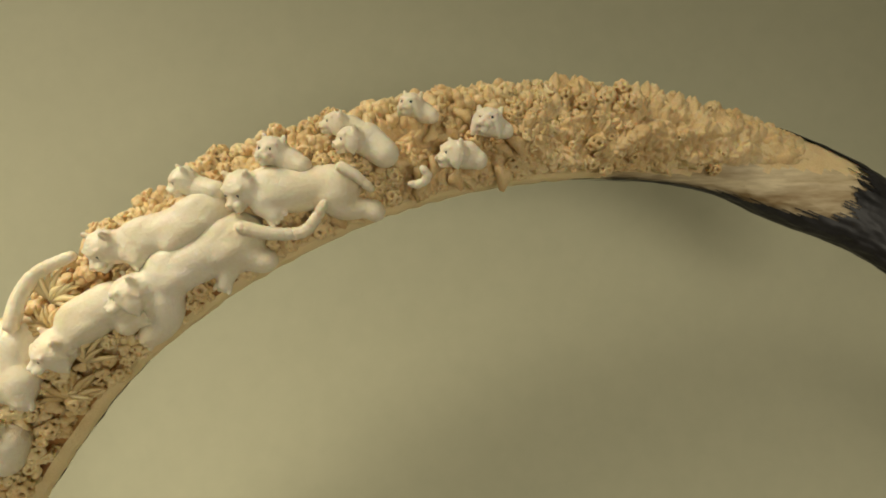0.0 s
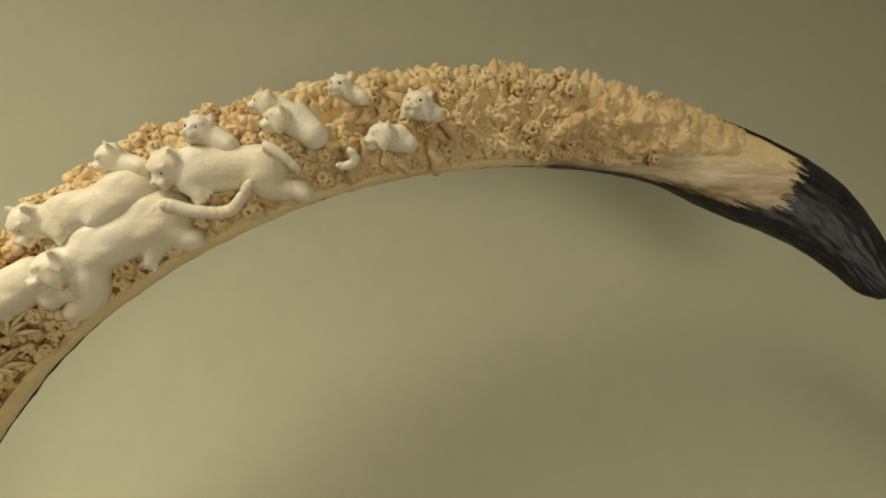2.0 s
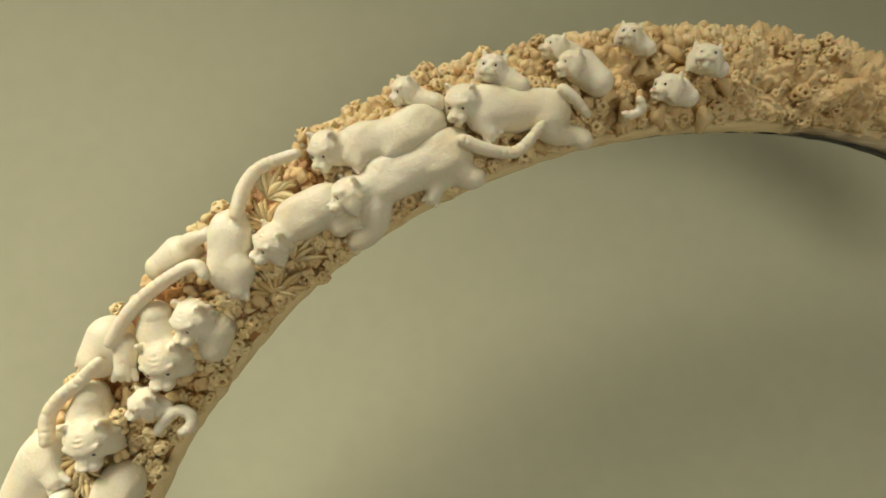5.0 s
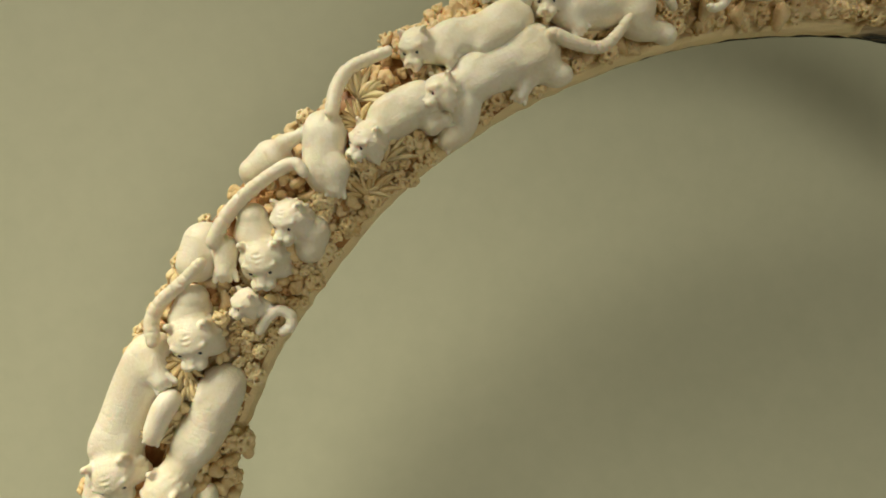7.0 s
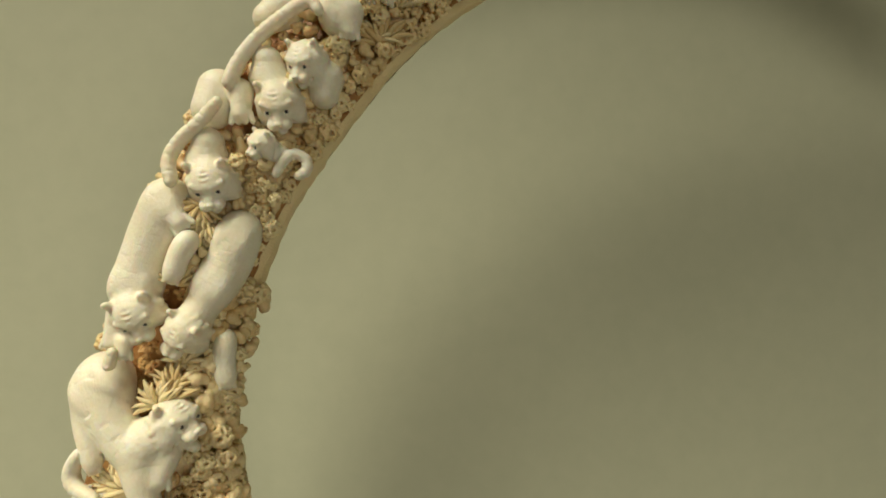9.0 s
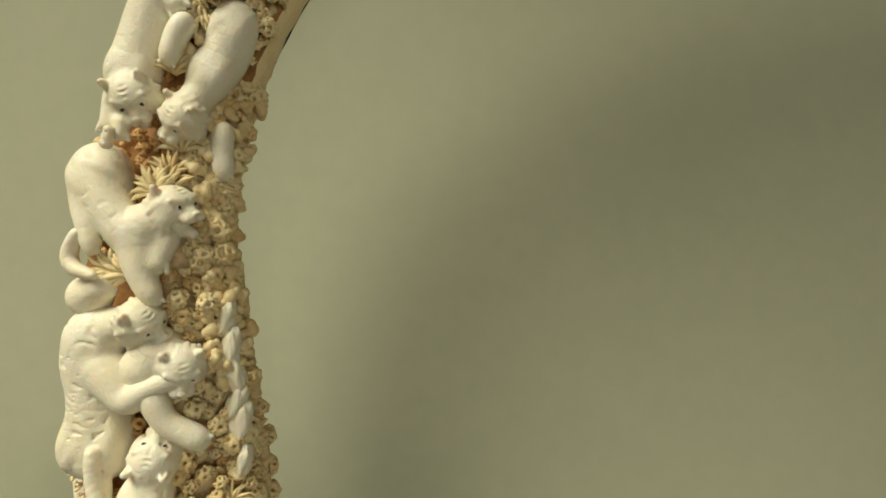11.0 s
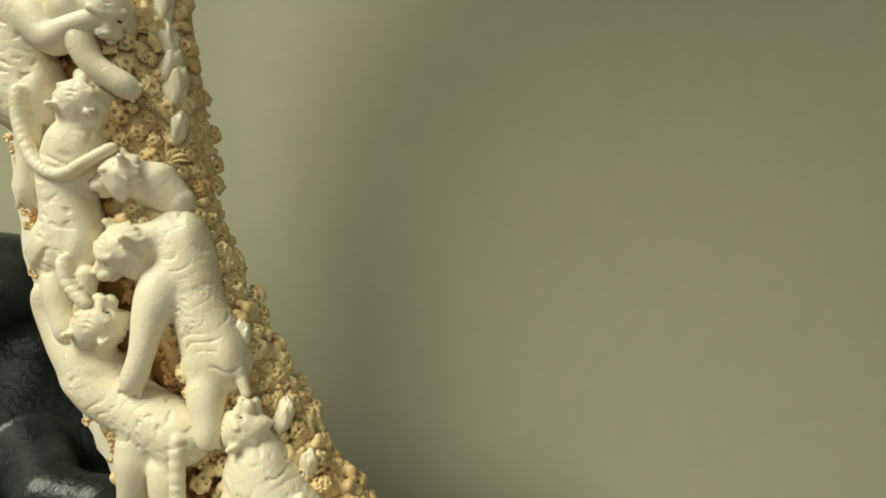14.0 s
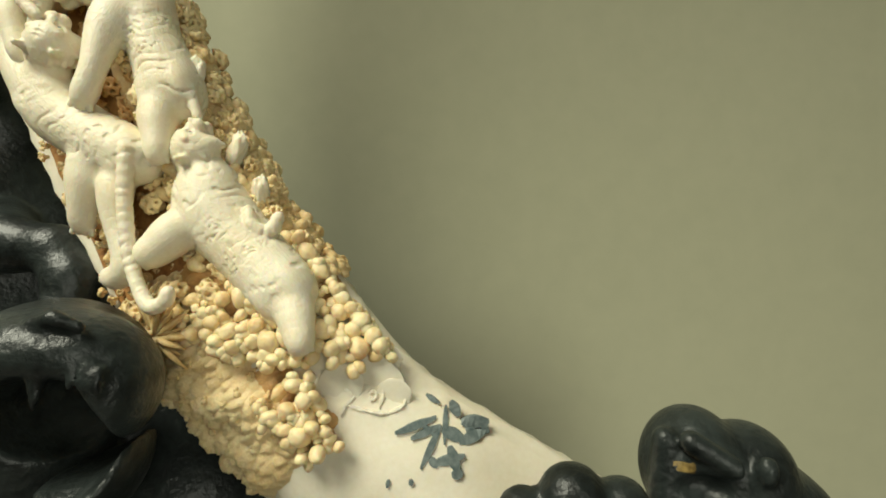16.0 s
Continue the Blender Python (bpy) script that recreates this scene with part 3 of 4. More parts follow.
tiger_relief("roaring ivory tiger with striped back", [(-421, 1273, 18.4), (-414, 1252, 15.5), (-403, 1236, 13.6), (-391, 1224, 15.3), (-380, 1231, 14.3)],
             head=((-364, 1245, 18.3), (1, -0.4, -0.1), (-0.1, -0.3, 1)),
             limbs=[[(-427, 1268, 12.1), (-426, 1244, 6.7), (-421, 1229, 4.2), (-415, 1212, 3.7)], [(-386, 1214, 12.6), (-381, 1194, 7.9), (-372, 1178, 5.0)], [(-367, 1221, 9.2), (-370, 1204, 6.2)]],
             tail=[(-405, 1287, 5.0), (-403, 1296, 4.2)], jaw=1)
tiger_relief("ivory tiger haunch with looped tail", [(-424, 1178, 15.4), (-411, 1185, 10.2)],
             tail=[(-410, 1194, 3.7), (-427, 1199, 5.4), (-432, 1209, 5.5), (-425, 1223, 4.6)])
tiger_relief("large muscular ivory tiger striking with one paw", [(-418, 1153, 18.0), (-423, 1130, 19.7), (-421, 1106, 17.1), (-419, 1083, 19.8), (-418, 1061, 23.5)],
             head=((-382, 1162, 17.9), (0.95, -0.15, -0.5), (0.35, -0.7, 0.6)),
             limbs=[[(-409, 1126, 14.4), (-390, 1105, 9.2), (-377, 1112, 6.2), (-361, 1120, 5.9), (-354, 1123, 6.3)], [(-408, 1047, 6.6), (-405, 1019, 5.3), (-405, 992, 5.7)]],
             tail=[(-410, 1067, 5.3), (-407, 1043, 5.4), (-393, 1018, 4.9), (-374, 1009, 4.9), (-356, 1020, 4.5), (-343, 1030, 4.1)])
tiger_relief("ivory tiger struck on the muzzle", [(-374, 1137, 18.9), (-381, 1127, 17.1)],
             head=((-355, 1129, 18.1), (0.3, -0.5, -0.8), (0.2, -0.5, 0.8)),
             limbs=[[(-373, 1109, 8.4), (-363, 1090, 6.7), (-349, 1080, 6.8), (-339, 1074, 5.5)]])
tiger_relief("ivory tiger climbing up, seen from behind", [(-374, 1038, 16.1), (-381, 1014, 18.7), (-380, 993, 16.9), (-376, 973, 18.4), (-378, 952, 21.9)],
             head=((-370, 1062, 18.4), (0.2, -0.35, 1), (0.05, -0.95, -0.35)),
             limbs=[[(-380, 935, 8.8), (-373, 916, 6.3), (-366, 898, 4.7)], [(-356, 940, 7.9), (-354, 921, 5.5)]],
             tail=[(-367, 951, 4.7), (-362, 936, 4.7), (-348, 923, 4.3)])
tiger_relief("ivory tiger head turned aside", [(-324, 1006, 17.7), (-309, 994, 12.5)],
             head=((-340, 1012, 17.2), (-1, -0.45, -0.2), (0.15, -0.3, 1)))
tiger_relief("large ivory tiger leaning down with bared teeth", [(-306, 972, 17.6), (-298, 947, 19.1), (-287, 920, 18.6), (-274, 893, 20.0), (-267, 876, 19.7)],
             head=((-334, 959, 19.5), (-0.7, -0.5, -0.6), (-0.15, -0.7, 0.7)),
             limbs=[[(-308, 935, 15.2), (-311, 913, 10.2), (-312, 889, 6.2), (-317, 869, 6.1)], [(-272, 864, 11.5), (-267, 847, 7.5), (-264, 833, 5.2)]],
             tail=[(-252, 880, 5.3), (-244, 863, 4.1)])
tiger_relief("striped ivory tiger climbing up, long ringed tail", [(-357, 877, 16.8), (-343, 861, 18.3), (-320, 848, 18.9), (-299, 839, 17.8), (-281, 830, 15.2)],
             head=((-345, 907, 17.2), (0.25, -0.35, 1), (0, -0.95, -0.35)),
             limbs=[[(-362, 880, 12.7), (-376, 897, 10.3), (-386, 916, 7.9), (-388, 929, 4.7)], [(-315, 824, 15.4), (-317, 803, 7.5), (-319, 785, 6.0)], [(-293, 813, 9.8), (-289, 791, 6.8), (-279, 762, 6.7), (-285, 752, 5.2), (-293, 752, 3.0)]],
             tail=[(-281, 836, 5.2), (-278, 799, 5.2), (-269, 763, 4.8), (-252, 738, 4.7), (-241, 741, 4.3), (-239, 747, 4.0)])
tiger_relief("ivory tiger stretching upward over grapes", [(-236, 818, 17.5), (-230, 798, 23.5), (-207, 777, 23.0), (-183, 757, 20.5), (-170, 746, 17.5)],
             head=((-245, 839, 17.2), (-0.1, -0.35, 1), (-0.7, -0.65, -0.3)),
             limbs=[[(-247, 784, 12.7), (-257, 772, 8.9), (-262, 768, 5.8)], [(-163, 738, 10.5), (-158, 727, 7.0), (-155, 719, 5.0)]],
             tail=[(-200, 800, 3.7), (-196, 790, 4.4), (-185, 786, 4.8), (-180, 796, 4.1)])


# ---- carved blossoms, berries, grass and rocks between the tigers ----
ball_bm = bmesh.new()
bmesh.ops.create_icosphere(ball_bm, subdivisions=1, radius=1)
BALL_V = np.array([v.co for v in ball_bm.verts])
BALL_F = np.array([[v.index for v in f.verts] for f in ball_bm.faces])
ball_bm.free()
rng = np.random.default_rng(7)


def balls(centres, radii, squash=None):
    vs, fs = [], []
    for n, (c, r) in enumerate(zip(centres, radii)):
        turn = Euler(rng.uniform(0, 6.28, 3)).to_matrix()
        v = (BALL_V * (r if squash is None else r * squash[n])) @ np.array(turn)
        vs.append(v + c)
        fs.append(BALL_F + n * len(BALL_V))
    return np.concatenate(vs), np.concatenate(fs)


def carved_berry():
    """Two or three swollen berries grown together on a stub."""
    c = Clay((-0.011, -0.011, -0.006), (0.011, 0.011, 0.011), 0.00115)
    c.ball((0, 0, 0.0012), np.eye(3), tuple(rng.uniform(0.0028, 0.0042, 3)), 0.0006)
    for _ in range(int(rng.integers(2, 5))):
        a = rng.uniform(0, 6.28)
        c.ball((0.0042 * math.cos(a), 0.0042 * math.sin(a), rng.uniform(-0.002, 0.001)), np.eye(3), tuple(rng.uniform(0.0022, 0.0034, 3)), 0.0005)
    c.limb((0, 0, -0.005), (0, 0, 0.001), 0.002, 0.002, 0.001)
    return c.mesh()


def carved_blossom(petals):
    """One frilled floret: uneven petals, pierced with pits, on a stalk."""
    c = Clay((-0.010, -0.010, -0.007), (0.010, 0.010, 0.008), 0.00104)
    r = rng.uniform(0.0038, 0.0048)
    c.limb((0, 0, -0.006), (0, 0, 0.0), 0.0018, 0.0030, 0.001)
    for k in range(petals):
        a = 2 * math.pi * (k + rng.uniform(-0.25, 0.25)) / petals
        far = r * rng.uniform(0.6, 0.95)
        c.ball((math.cos(a) * far, math.sin(a) * far, rng.uniform(-0.0006, 0.0018)), np.eye(3), tuple(r * rng.uniform(0.30, 0.50, 3)), 0.0006)
    c.ball((rng.normal(0, 0.0007), rng.normal(0, 0.0007), 0.002), np.eye(3), (r * 0.36, r * 0.36, r * 0.75), 0.0005, True)
    for k in range(5):
        a, far = rng.uniform(0, 6.28), r * rng.uniform(0.5, 1.0)
        c.limb((math.cos(a) * far, math.sin(a) * far, 0.004), (math.cos(a) * far, math.sin(a) * far, -0.001), r * 0.17, r * 0.15, 0.0004, True)
    return c.mesh()


def carved_sprig():
    """A knot of cupped florets: rings of small petals, each pierced in its middle, on a rough stub."""
    c = Clay((-0.0115, -0.0115, -0.008), (0.0115, 0.0115, 0.0105), 0.00098)
    c.limb((0, 0, -0.007), (0, 0, 0.0), 0.0034, 0.0030, 0.001)
    cups = []
    for k in range(6):
        lean, a = (0.25 if k == 0 else rng.uniform(0.7, 1.35)), 2 * math.pi * (k + rng.uniform(-0.2, 0.2)) / 5
        n = np.array((math.sin(lean) * math.cos(a), math.sin(lean) * math.sin(a), math.cos(lean)))
        mid, r = n * rng.uniform(0.0042, 0.0058), rng.uniform(0.0020, 0.0028)
        e = unit(np.cross(n, (0.3, 0.5, 0.8)))
        f = np.cross(n, e)
        c.limb((0, 0, 0), mid - n * 0.001, 0.0022, 0.0018, 0.0006)
        for m in range(6):
            g = 2 * math.pi * m / 6 + k
            c.ball(mid + r * (math.cos(g) * e + math.sin(g) * f) + n * rng.uniform(-0.0004, 0.0007), np.eye(3), tuple(rng.uniform(0.0011, 0.0016, 3)), 0.0005)
        cups.append((mid, n, r))
    for mid, n, r in cups:
        c.limb(mid + n * 0.003, mid - n * 0.0022, 0.50 * r, 0.40 * r, 0.0003, True)
    return c.mesh()


def grass_fan(blades=11, spread=1.1, long=0.022):
    """Curved tapering blades that fan out from one root."""
    vs, fs = [], []
    for b in range(blades):
        a = spread * (2 * (b + rng.uniform(-0.3, 0.3)) / (blades - 1) - 1)
        size, bend = long * rng.uniform(0.75, 1.15), rng.uniform(-0.5, 0.5) + a * 0.5
        p, way, n0 = np.zeros(3), a, len(vs)
        for k in range(7):
            w = 0.0019 * math.sin(math.pi * min(1, (k + 0.7) / 7)) + 0.0003
            d, side = np.array((math.sin(way), math.cos(way), 0)), np.array((math.cos(way), -math.sin(way), 0))
            up = np.array((0, 0, 0.001 + 0.0065 * math.sin(math.pi * k / 7.5) + 0.0012 * (b % 3)))
            vs += [p - side * w + up, p + up + (0, 0, 0.0013), p + side * w + up, p + up - (0, 0, 0.001)]
            p, way = p + d * size / 6, way + bend / 6
        for k in range(6):
            o = n0 + 4 * k
            fs += [(o + j, o + (j + 1) % 4, o + 4 + (j + 1) % 4, o + 4 + j) for j in range(4)]
        fs += [(n0 + 3, n0 + 2, n0 + 1, n0), tuple(n0 + 24 + j for j in range(4))]
    return np.array(vs), fs


def curled_leaf():
    """A small lobed leaf with a raised midrib, thick enough to read as carved."""
    vs, fs, n = [], [], 14
    for side in (1, -1):
        vs.append((0, 0, 0.002 * side + 0.003))
        for k in range(n):
            a = 2 * math.pi * k / n
            r = 0.0062 * (1 + 0.28 * math.cos(3 * a)) * (1 + 0.1 * math.sin(7 * a))
            vs.append((r * math.cos(a) * 0.75, r * math.sin(a) * 1.2, 0.0008 * side + 0.0022 * math.sin(a) ** 2 + 0.001))
    for k in range(n):
        q = (k + 1) % n
        fs += [(0, 1 + k, 1 + q), (n + 1, n + 2 + q, n + 2 + k), (1 + k, n + 2 + k, n + 2 + q, 1 + q)]
    return np.array(vs), fs


def shared(name, made, mat):
    me = bpy.data.meshes.new(name)
    me.from_pydata(np.asarray(made[0]).tolist(), [], [tuple(int(i) for i in f) for f in made[1]])
    me.materials.append(mat)
    me.shade_smooth()
    return me


KINDS = {}
for tint, mat in (("tan", TAN), ("cream", CREAM), ("amber", AMBER)):
    KINDS["carved_berry", tint] = [shared("carved_berry", carved_berry(), mat) for _ in range(7)]
    KINDS["carved_blossom", tint] = [shared("carved_blossom", carved_blossom(6 + k % 4), mat) for k in range(12)]
    KINDS["carved_sprig", tint] = [shared("carved_sprig", carved_sprig(), mat) for _ in range(8)]
    KINDS["carved_leaf", tint] = [shared("carved_leaf", curled_leaf(), mat) for _ in range(2)]
KINDS["grass_tuft", "cream"] = [shared("grass_tuft", grass_fan(), CREAM) for _ in range(4)]

ROCKS = [(-304, 1166, 8), (-307, 1146, 8.5), (-296, 1124, 10), (-309, 1101, 8.5), (-289, 1089, 10), (-287, 1056, 7),
         (-238, 908, 6.5), (-205, 855, 7.5), (-190, 822, 6.0)]   # pale standing stones among the florets
TAKEN += [(x / 1000, (z + dz) / 1000, 0.008) for x, z, r in ROCKS for dz in (-8, 0, 8)]
taken = np.array(TAKEN)


def covered(x, z, ease):
    return bool(((taken[:, 0] - x) ** 2 + (taken[:, 1] - z) ** 2 < (taken[:, 2] * ease) ** 2).any())


def on_tusk(i, a, lift, spin, size):
    """A pose on the tusk's face whose z stands off it."""
    p = skin(i, a, lift)
    o = OUT_V[i] * math.cos(a)
    n = unit((o[0], -math.sin(a) * 1.3, o[1]))
    t = unit(np.cross(n, (TAN_V[i, 0], 0, TAN_V[i, 1])))
    b = np.cross(n, t)
    m = Matrix(((b[0], t[0], n[0], p[0]), (b[1], t[1], n[1], p[1]), (b[2], t[2], n[2], p[2]), (0, 0, 0, 1)))
    return m @ Matrix.Rotation(spin, 4, "Z") @ Matrix.Diagonal((size, size, size, 1)), p


def mound(s, a):
    """Height of the bunches into which the foliage gathers."""
    return 0.0105 * noise.noise((s * 45, a * 2.6, 4)) * math.sin(a) ** 4


def lump(p, size):
    d = noise.voronoi(Vector(p) / size)[0]
    w = min(1.0, 2.2 * (d[1] - d[0]))
    return w * (2 - w)


def carved_ground(label, s0, s1, a0, a1, step, deep, mat, big=0.0038, pits=0.003, base=0.0035):
    """A sheet of carved lumps and pits on the tusk, from s0 to s1 along it and a0 to a1 round it."""
    rows, cols = int((s1 - s0) / step), int((a1 - a0) * 0.05 / step)
    vs = []
    for m in range(rows + 1):
        s = s0 + (s1 - s0) * m / rows
        f = float(np.interp(s, RUN, np.arange(len(RUN))))
        i = min(int(f), len(RUN) - 2)
        for k in range(cols + 1):
            a = a0 + (a1 - a0) * k / cols
            p = Vector(skin(i, a)).lerp(Vector(skin(i + 1, a)), f - i)
            fade = min(1.0, m / 12, (rows - m) / 12) * min(1.0, k / 7, (cols - k) / 7) * min(1.0, 0.22 + max(0.0, s - 0.17) / 0.16)
            if s < 0.30:   # the bare fibrous wedge below the carving
                fade *= min(1.0, max(0.0, (2.6 - 9 * (0.30 - s) - a) / 0.25))
            h = (base + mound(s, a) + pits * noise.noise(p * 85) + big * lump(p, 0.0095) + 0.4 * big * lump(p, 0.0042) + 0.0010 * noise.noise(p * 420)) * deep
            q = Vector(skin(i, a, 0.01)).lerp(Vector(skin(i + 1, a, 0.01)), f - i) - p
            vs.append(p + q.normalized() * (fade * max(-0.002, h) - (1 - fade) * 0.0025))
    c = cols + 1
    fs = [(m * c + k, m * c + k + 1, (m + 1) * c + k + 1, (m + 1) * c + k) for m in range(rows) for k in range(cols)]
    return mesh_object("carved_ground", [tuple(v) for v in vs], fs, [mat], tusk, label)


carved_ground("worn tan carving of leaves near the tip", 0.17, 0.74, 0.30, 2.60, 0.00125, 1.0, TAN, 0.0052, 0.008)
carved_ground("tan carving between grass and florets", 0.72, 1.09, 1.70, 2.50, 0.0015, 1.0, TAN, 0.0032, 0.004, 0.002)
carved_ground("cream stippled scales on the foot", 1.70, 1.86, 0.62, 1.62, 0.0011, 0.8, CREAM, 0.0040)
# Under the grapes the amber holds both stain and the shade of the gaps.
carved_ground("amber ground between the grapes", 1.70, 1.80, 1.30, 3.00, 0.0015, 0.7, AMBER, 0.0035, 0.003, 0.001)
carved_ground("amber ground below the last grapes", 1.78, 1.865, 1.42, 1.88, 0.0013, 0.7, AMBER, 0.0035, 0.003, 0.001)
carved_ground("tan ground under crowded florets", 1.07, 1.76, 1.70, 3.15, 0.0015, 1.0, TAN, 0.0032, 0.004, 0.002)

TINTS = (("tan", TAN), ("cream", CREAM), ("amber", AMBER))
COUNT, LEFT_V, LEFT_F = {}, {t: [] for t, _ in TINTS}, {t: [] for t, _ in TINTS}
LEFT_N = {t: 0 for t, _ in TINTS}


PI = math.pi


def strew(s0, s1, a0, a1, gap, lift0, lift1, kinds, tint, tries, ease=0.85, size0=0.85, size1=1.25):
    """Strew bunches over a stretch of the tusk, leaving the figures free."""
    done = []
    lo, hi = np.searchsorted(RUN, (s0, s1))
    for _ in range(tries):
        i, a = int(rng.integers(lo, hi)), rng.uniform(a0, a1)
        lift = rng.uniform(lift0, lift1) * (0.35 + 0.65 * min(1.0, abs(math.sin(a)) / 0.75))
        swell = noise.noise((RUN[i] * 45, a * 2.6, 4))
        lift += mound(RUN[i], a)
        m, p = on_tusk(i, a, lift, rng.uniform(0, 6.28), rng.uniform(size0, size1) * (1 + 0.15 * swell))
        if covered(p[0], p[2], ease) or (done and min((p[0] - q[0]) ** 2 + (p[2] - q[2]) ** 2 + (p[1] - q[1]) ** 2 for q in done) < gap * gap):
            continue
        done.append(p)
        kind = kinds[int(rng.integers(len(kinds)))]
        meshes = KINDS[kind, tint]
        me = meshes[int(rng.integers(len(meshes)))]
        COUNT[kind] = COUNT.get(kind, 0) + 1
        if COUNT[kind] <= 290:
            ob = new(kind, me)
            ob.parent, ob.matrix_basis = tusk, m
        else:
            v = np.array([m @ w.co for w in me.vertices])
            LEFT_V[tint].append(v)
            LEFT_F[tint] += [tuple(LEFT_N[tint] + k for k in f.vertices) for f in me.polygons]
            LEFT_N[tint] += len(v)


BB, BL, LF, SP = "carved_berry", "carved_blossom", "carved_leaf", "carved_sprig"
strew(0.42, 0.60, 0.55, 1.15, 0.0090, 0.007, 0.012, (BB, BB, BB, BL), "tan", 1500, size0=1.0, size1=1.5)
strew(0.44, 0.60, 1.15, 2.35, 0.0110, 0.006, 0.011, (BL, SP, BB, LF), "tan", 1400, size0=0.8, size1=1.4)
strew(0.34, 0.46, 0.55, 2.40, 0.0105, 0.003, 0.009, (BL, SP, BL), "tan", 1100, size0=0.7, size1=1.3)
strew(0.25, 0.36, 0.55, 2.30, 0.0100, -0.001, 0.004, (BL, SP, BL), "tan", 800, size0=0.5, size1=1.0)
strew(0.56, 0.76, 0.60, 2.35, 0.0094, 0.006, 0.014, (BL, BL, SP, BB), "tan", 2400, size0=0.9, size1=1.4)
strew(0.30, 1.08, 2.3, 2.56, 0.0085, 0.001, 0.005, (BL, BL, LF), "tan", 1300, size0=0.6, size1=0.9)
strew(0.72, 1.08, 1.7, 2.45, 0.0092, 0.008, 0.017, (BL, SP, BB), "cream", 1800, size0=0.8, size1=1.3)
strew(0.72, 1.08, 0.85, 1.7, 0.0110, 0.001, 0.010, (BB, LF, BL), "tan", 1000, size0=0.9, size1=1.3)
strew(0.72, 1.22, 0.45, 0.85, 0.0120, 0.000, 0.005, (BB, BB, SP), "cream", 700, size0=0.9, size1=1.3)
strew(1.08, 1.34, 2.2, 2.75, 0.0098, 0.012, 0.022, (BB, BB, SP), "cream", 900, size0=1.0, size1=1.5)
strew(1.08, 1.72, 1.85, 2.70, 0.0100, 0.005, 0.016, (BL, SP, SP, SP, BB), "cream", 3600, size0=0.65, size1=1.35)
strew(1.08, 1.76, 2.55, 3.05, 0.0095, -0.002, 0.003, (BL, BL, SP), "cream", 1800, size0=0.7, size1=1.1)
strew(1.36, 1.78, 2.60, 3.25, 0.0120, -0.001, 0.005, (SP, SP, BL, BB), "cream", 1500, size0=0.9, size1=1.6)
strew(1.22, 1.72, 0.90, 1.25, 0.0085, -0.003, 0.001, (BL,), "cream", 1100, size0=0.6, size1=0.9)
# Amber bunches lie lowest; recess shade is part of their colour.
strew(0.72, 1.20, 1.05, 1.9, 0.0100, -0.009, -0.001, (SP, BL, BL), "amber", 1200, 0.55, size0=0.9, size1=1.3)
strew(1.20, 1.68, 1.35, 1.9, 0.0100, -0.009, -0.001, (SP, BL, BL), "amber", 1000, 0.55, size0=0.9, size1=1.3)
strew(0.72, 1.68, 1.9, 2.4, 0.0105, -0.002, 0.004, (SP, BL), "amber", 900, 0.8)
strew(1.58, 1.78, 2.0, 3.0, 0.0088, 0.002, 0.008, (BB, BB, BL), "cream", 1600, 0.9, size0=1.0, size1=1.5)
strew(1.68, 1.84, 0.75, 1.565, 0.0085, 0.001, 0.004, (BL, BL, BB), "cream", 1500, 0.5, size0=0.5, size1=0.8)
strew(1.62, 1.74, 1.35, 2.75, 0.0085, 0.002, 0.011, (BB, SP, BL), "cream", 700, 0.9, size0=0.9, size1=1.4)

for tint, mat in TINTS:
    if LEFT_V[tint]:
        ob = mesh_object("carved_foliage", np.concatenate(LEFT_V[tint]).tolist(), LEFT_F[tint], [mat], tusk, tint + " carved foliage between the figures")
        tagged(ob, kind="stuff")


def tuft(x, z, angle, size=1.0):
    """A fan of grass rooted at x, z (millimetres) that points along the angle, from +x towards +z."""
    x, z = x / 1000, z / 1000
    ob = new("grass_tuft", KINDS["grass_tuft", "cream"][int(rng.integers(4))])
    ob.parent = tusk
    way = Matrix.Rotation(radians(angle) - PI / 2, 4, (0, -1, 0))
    ob.matrix_basis = Matrix.Translation((x, front(x, z) - 0.013, z)) @ way @ Matrix.Rotation(PI / 2, 4, "X") @ Matrix.Diagonal((size, size, size, 1))


tuft(-225, 1530, 100, 1.3)
tuft(-229, 1534, 62, 0.8)
tuft(-233, 1581, 120, 0.9)
tuft(-347, 1401, 200, 0.9)
tuft(-347, 1392, 250, 0.9)
tuft(-352, 1406, 260, 1.0)
tuft(-368, 1268, 65, 0.85)
tuft(-367, 1343, 80, 0.8)
tuft(-374, 1255, 115, 0.95)
tuft(-377, 1255, 60, 1.0)
tuft(-390, 1195, 150, 1.1)
tuft(-344, 1265, 60, 0.9)
tuft(-369, 1258, 95, 0.95)
tuft(-335, 979, 250, 0.7)
tuft(-319, 1024, 80, 0.7)
tuft(-254, 716, 30, 1.2)
tuft(-253, 719, 330, 1.0)
tuft(-330, 978, 290, 0.7)
tuft(-266, 733, 60, 0.9)
tuft(-236, 1600, 60, 1.1)
tuft(-214, 1557, 80, 1.0)
tuft(-401, 1197, 150, 1.0)
tuft(-361, 1286, 90, 1.0)

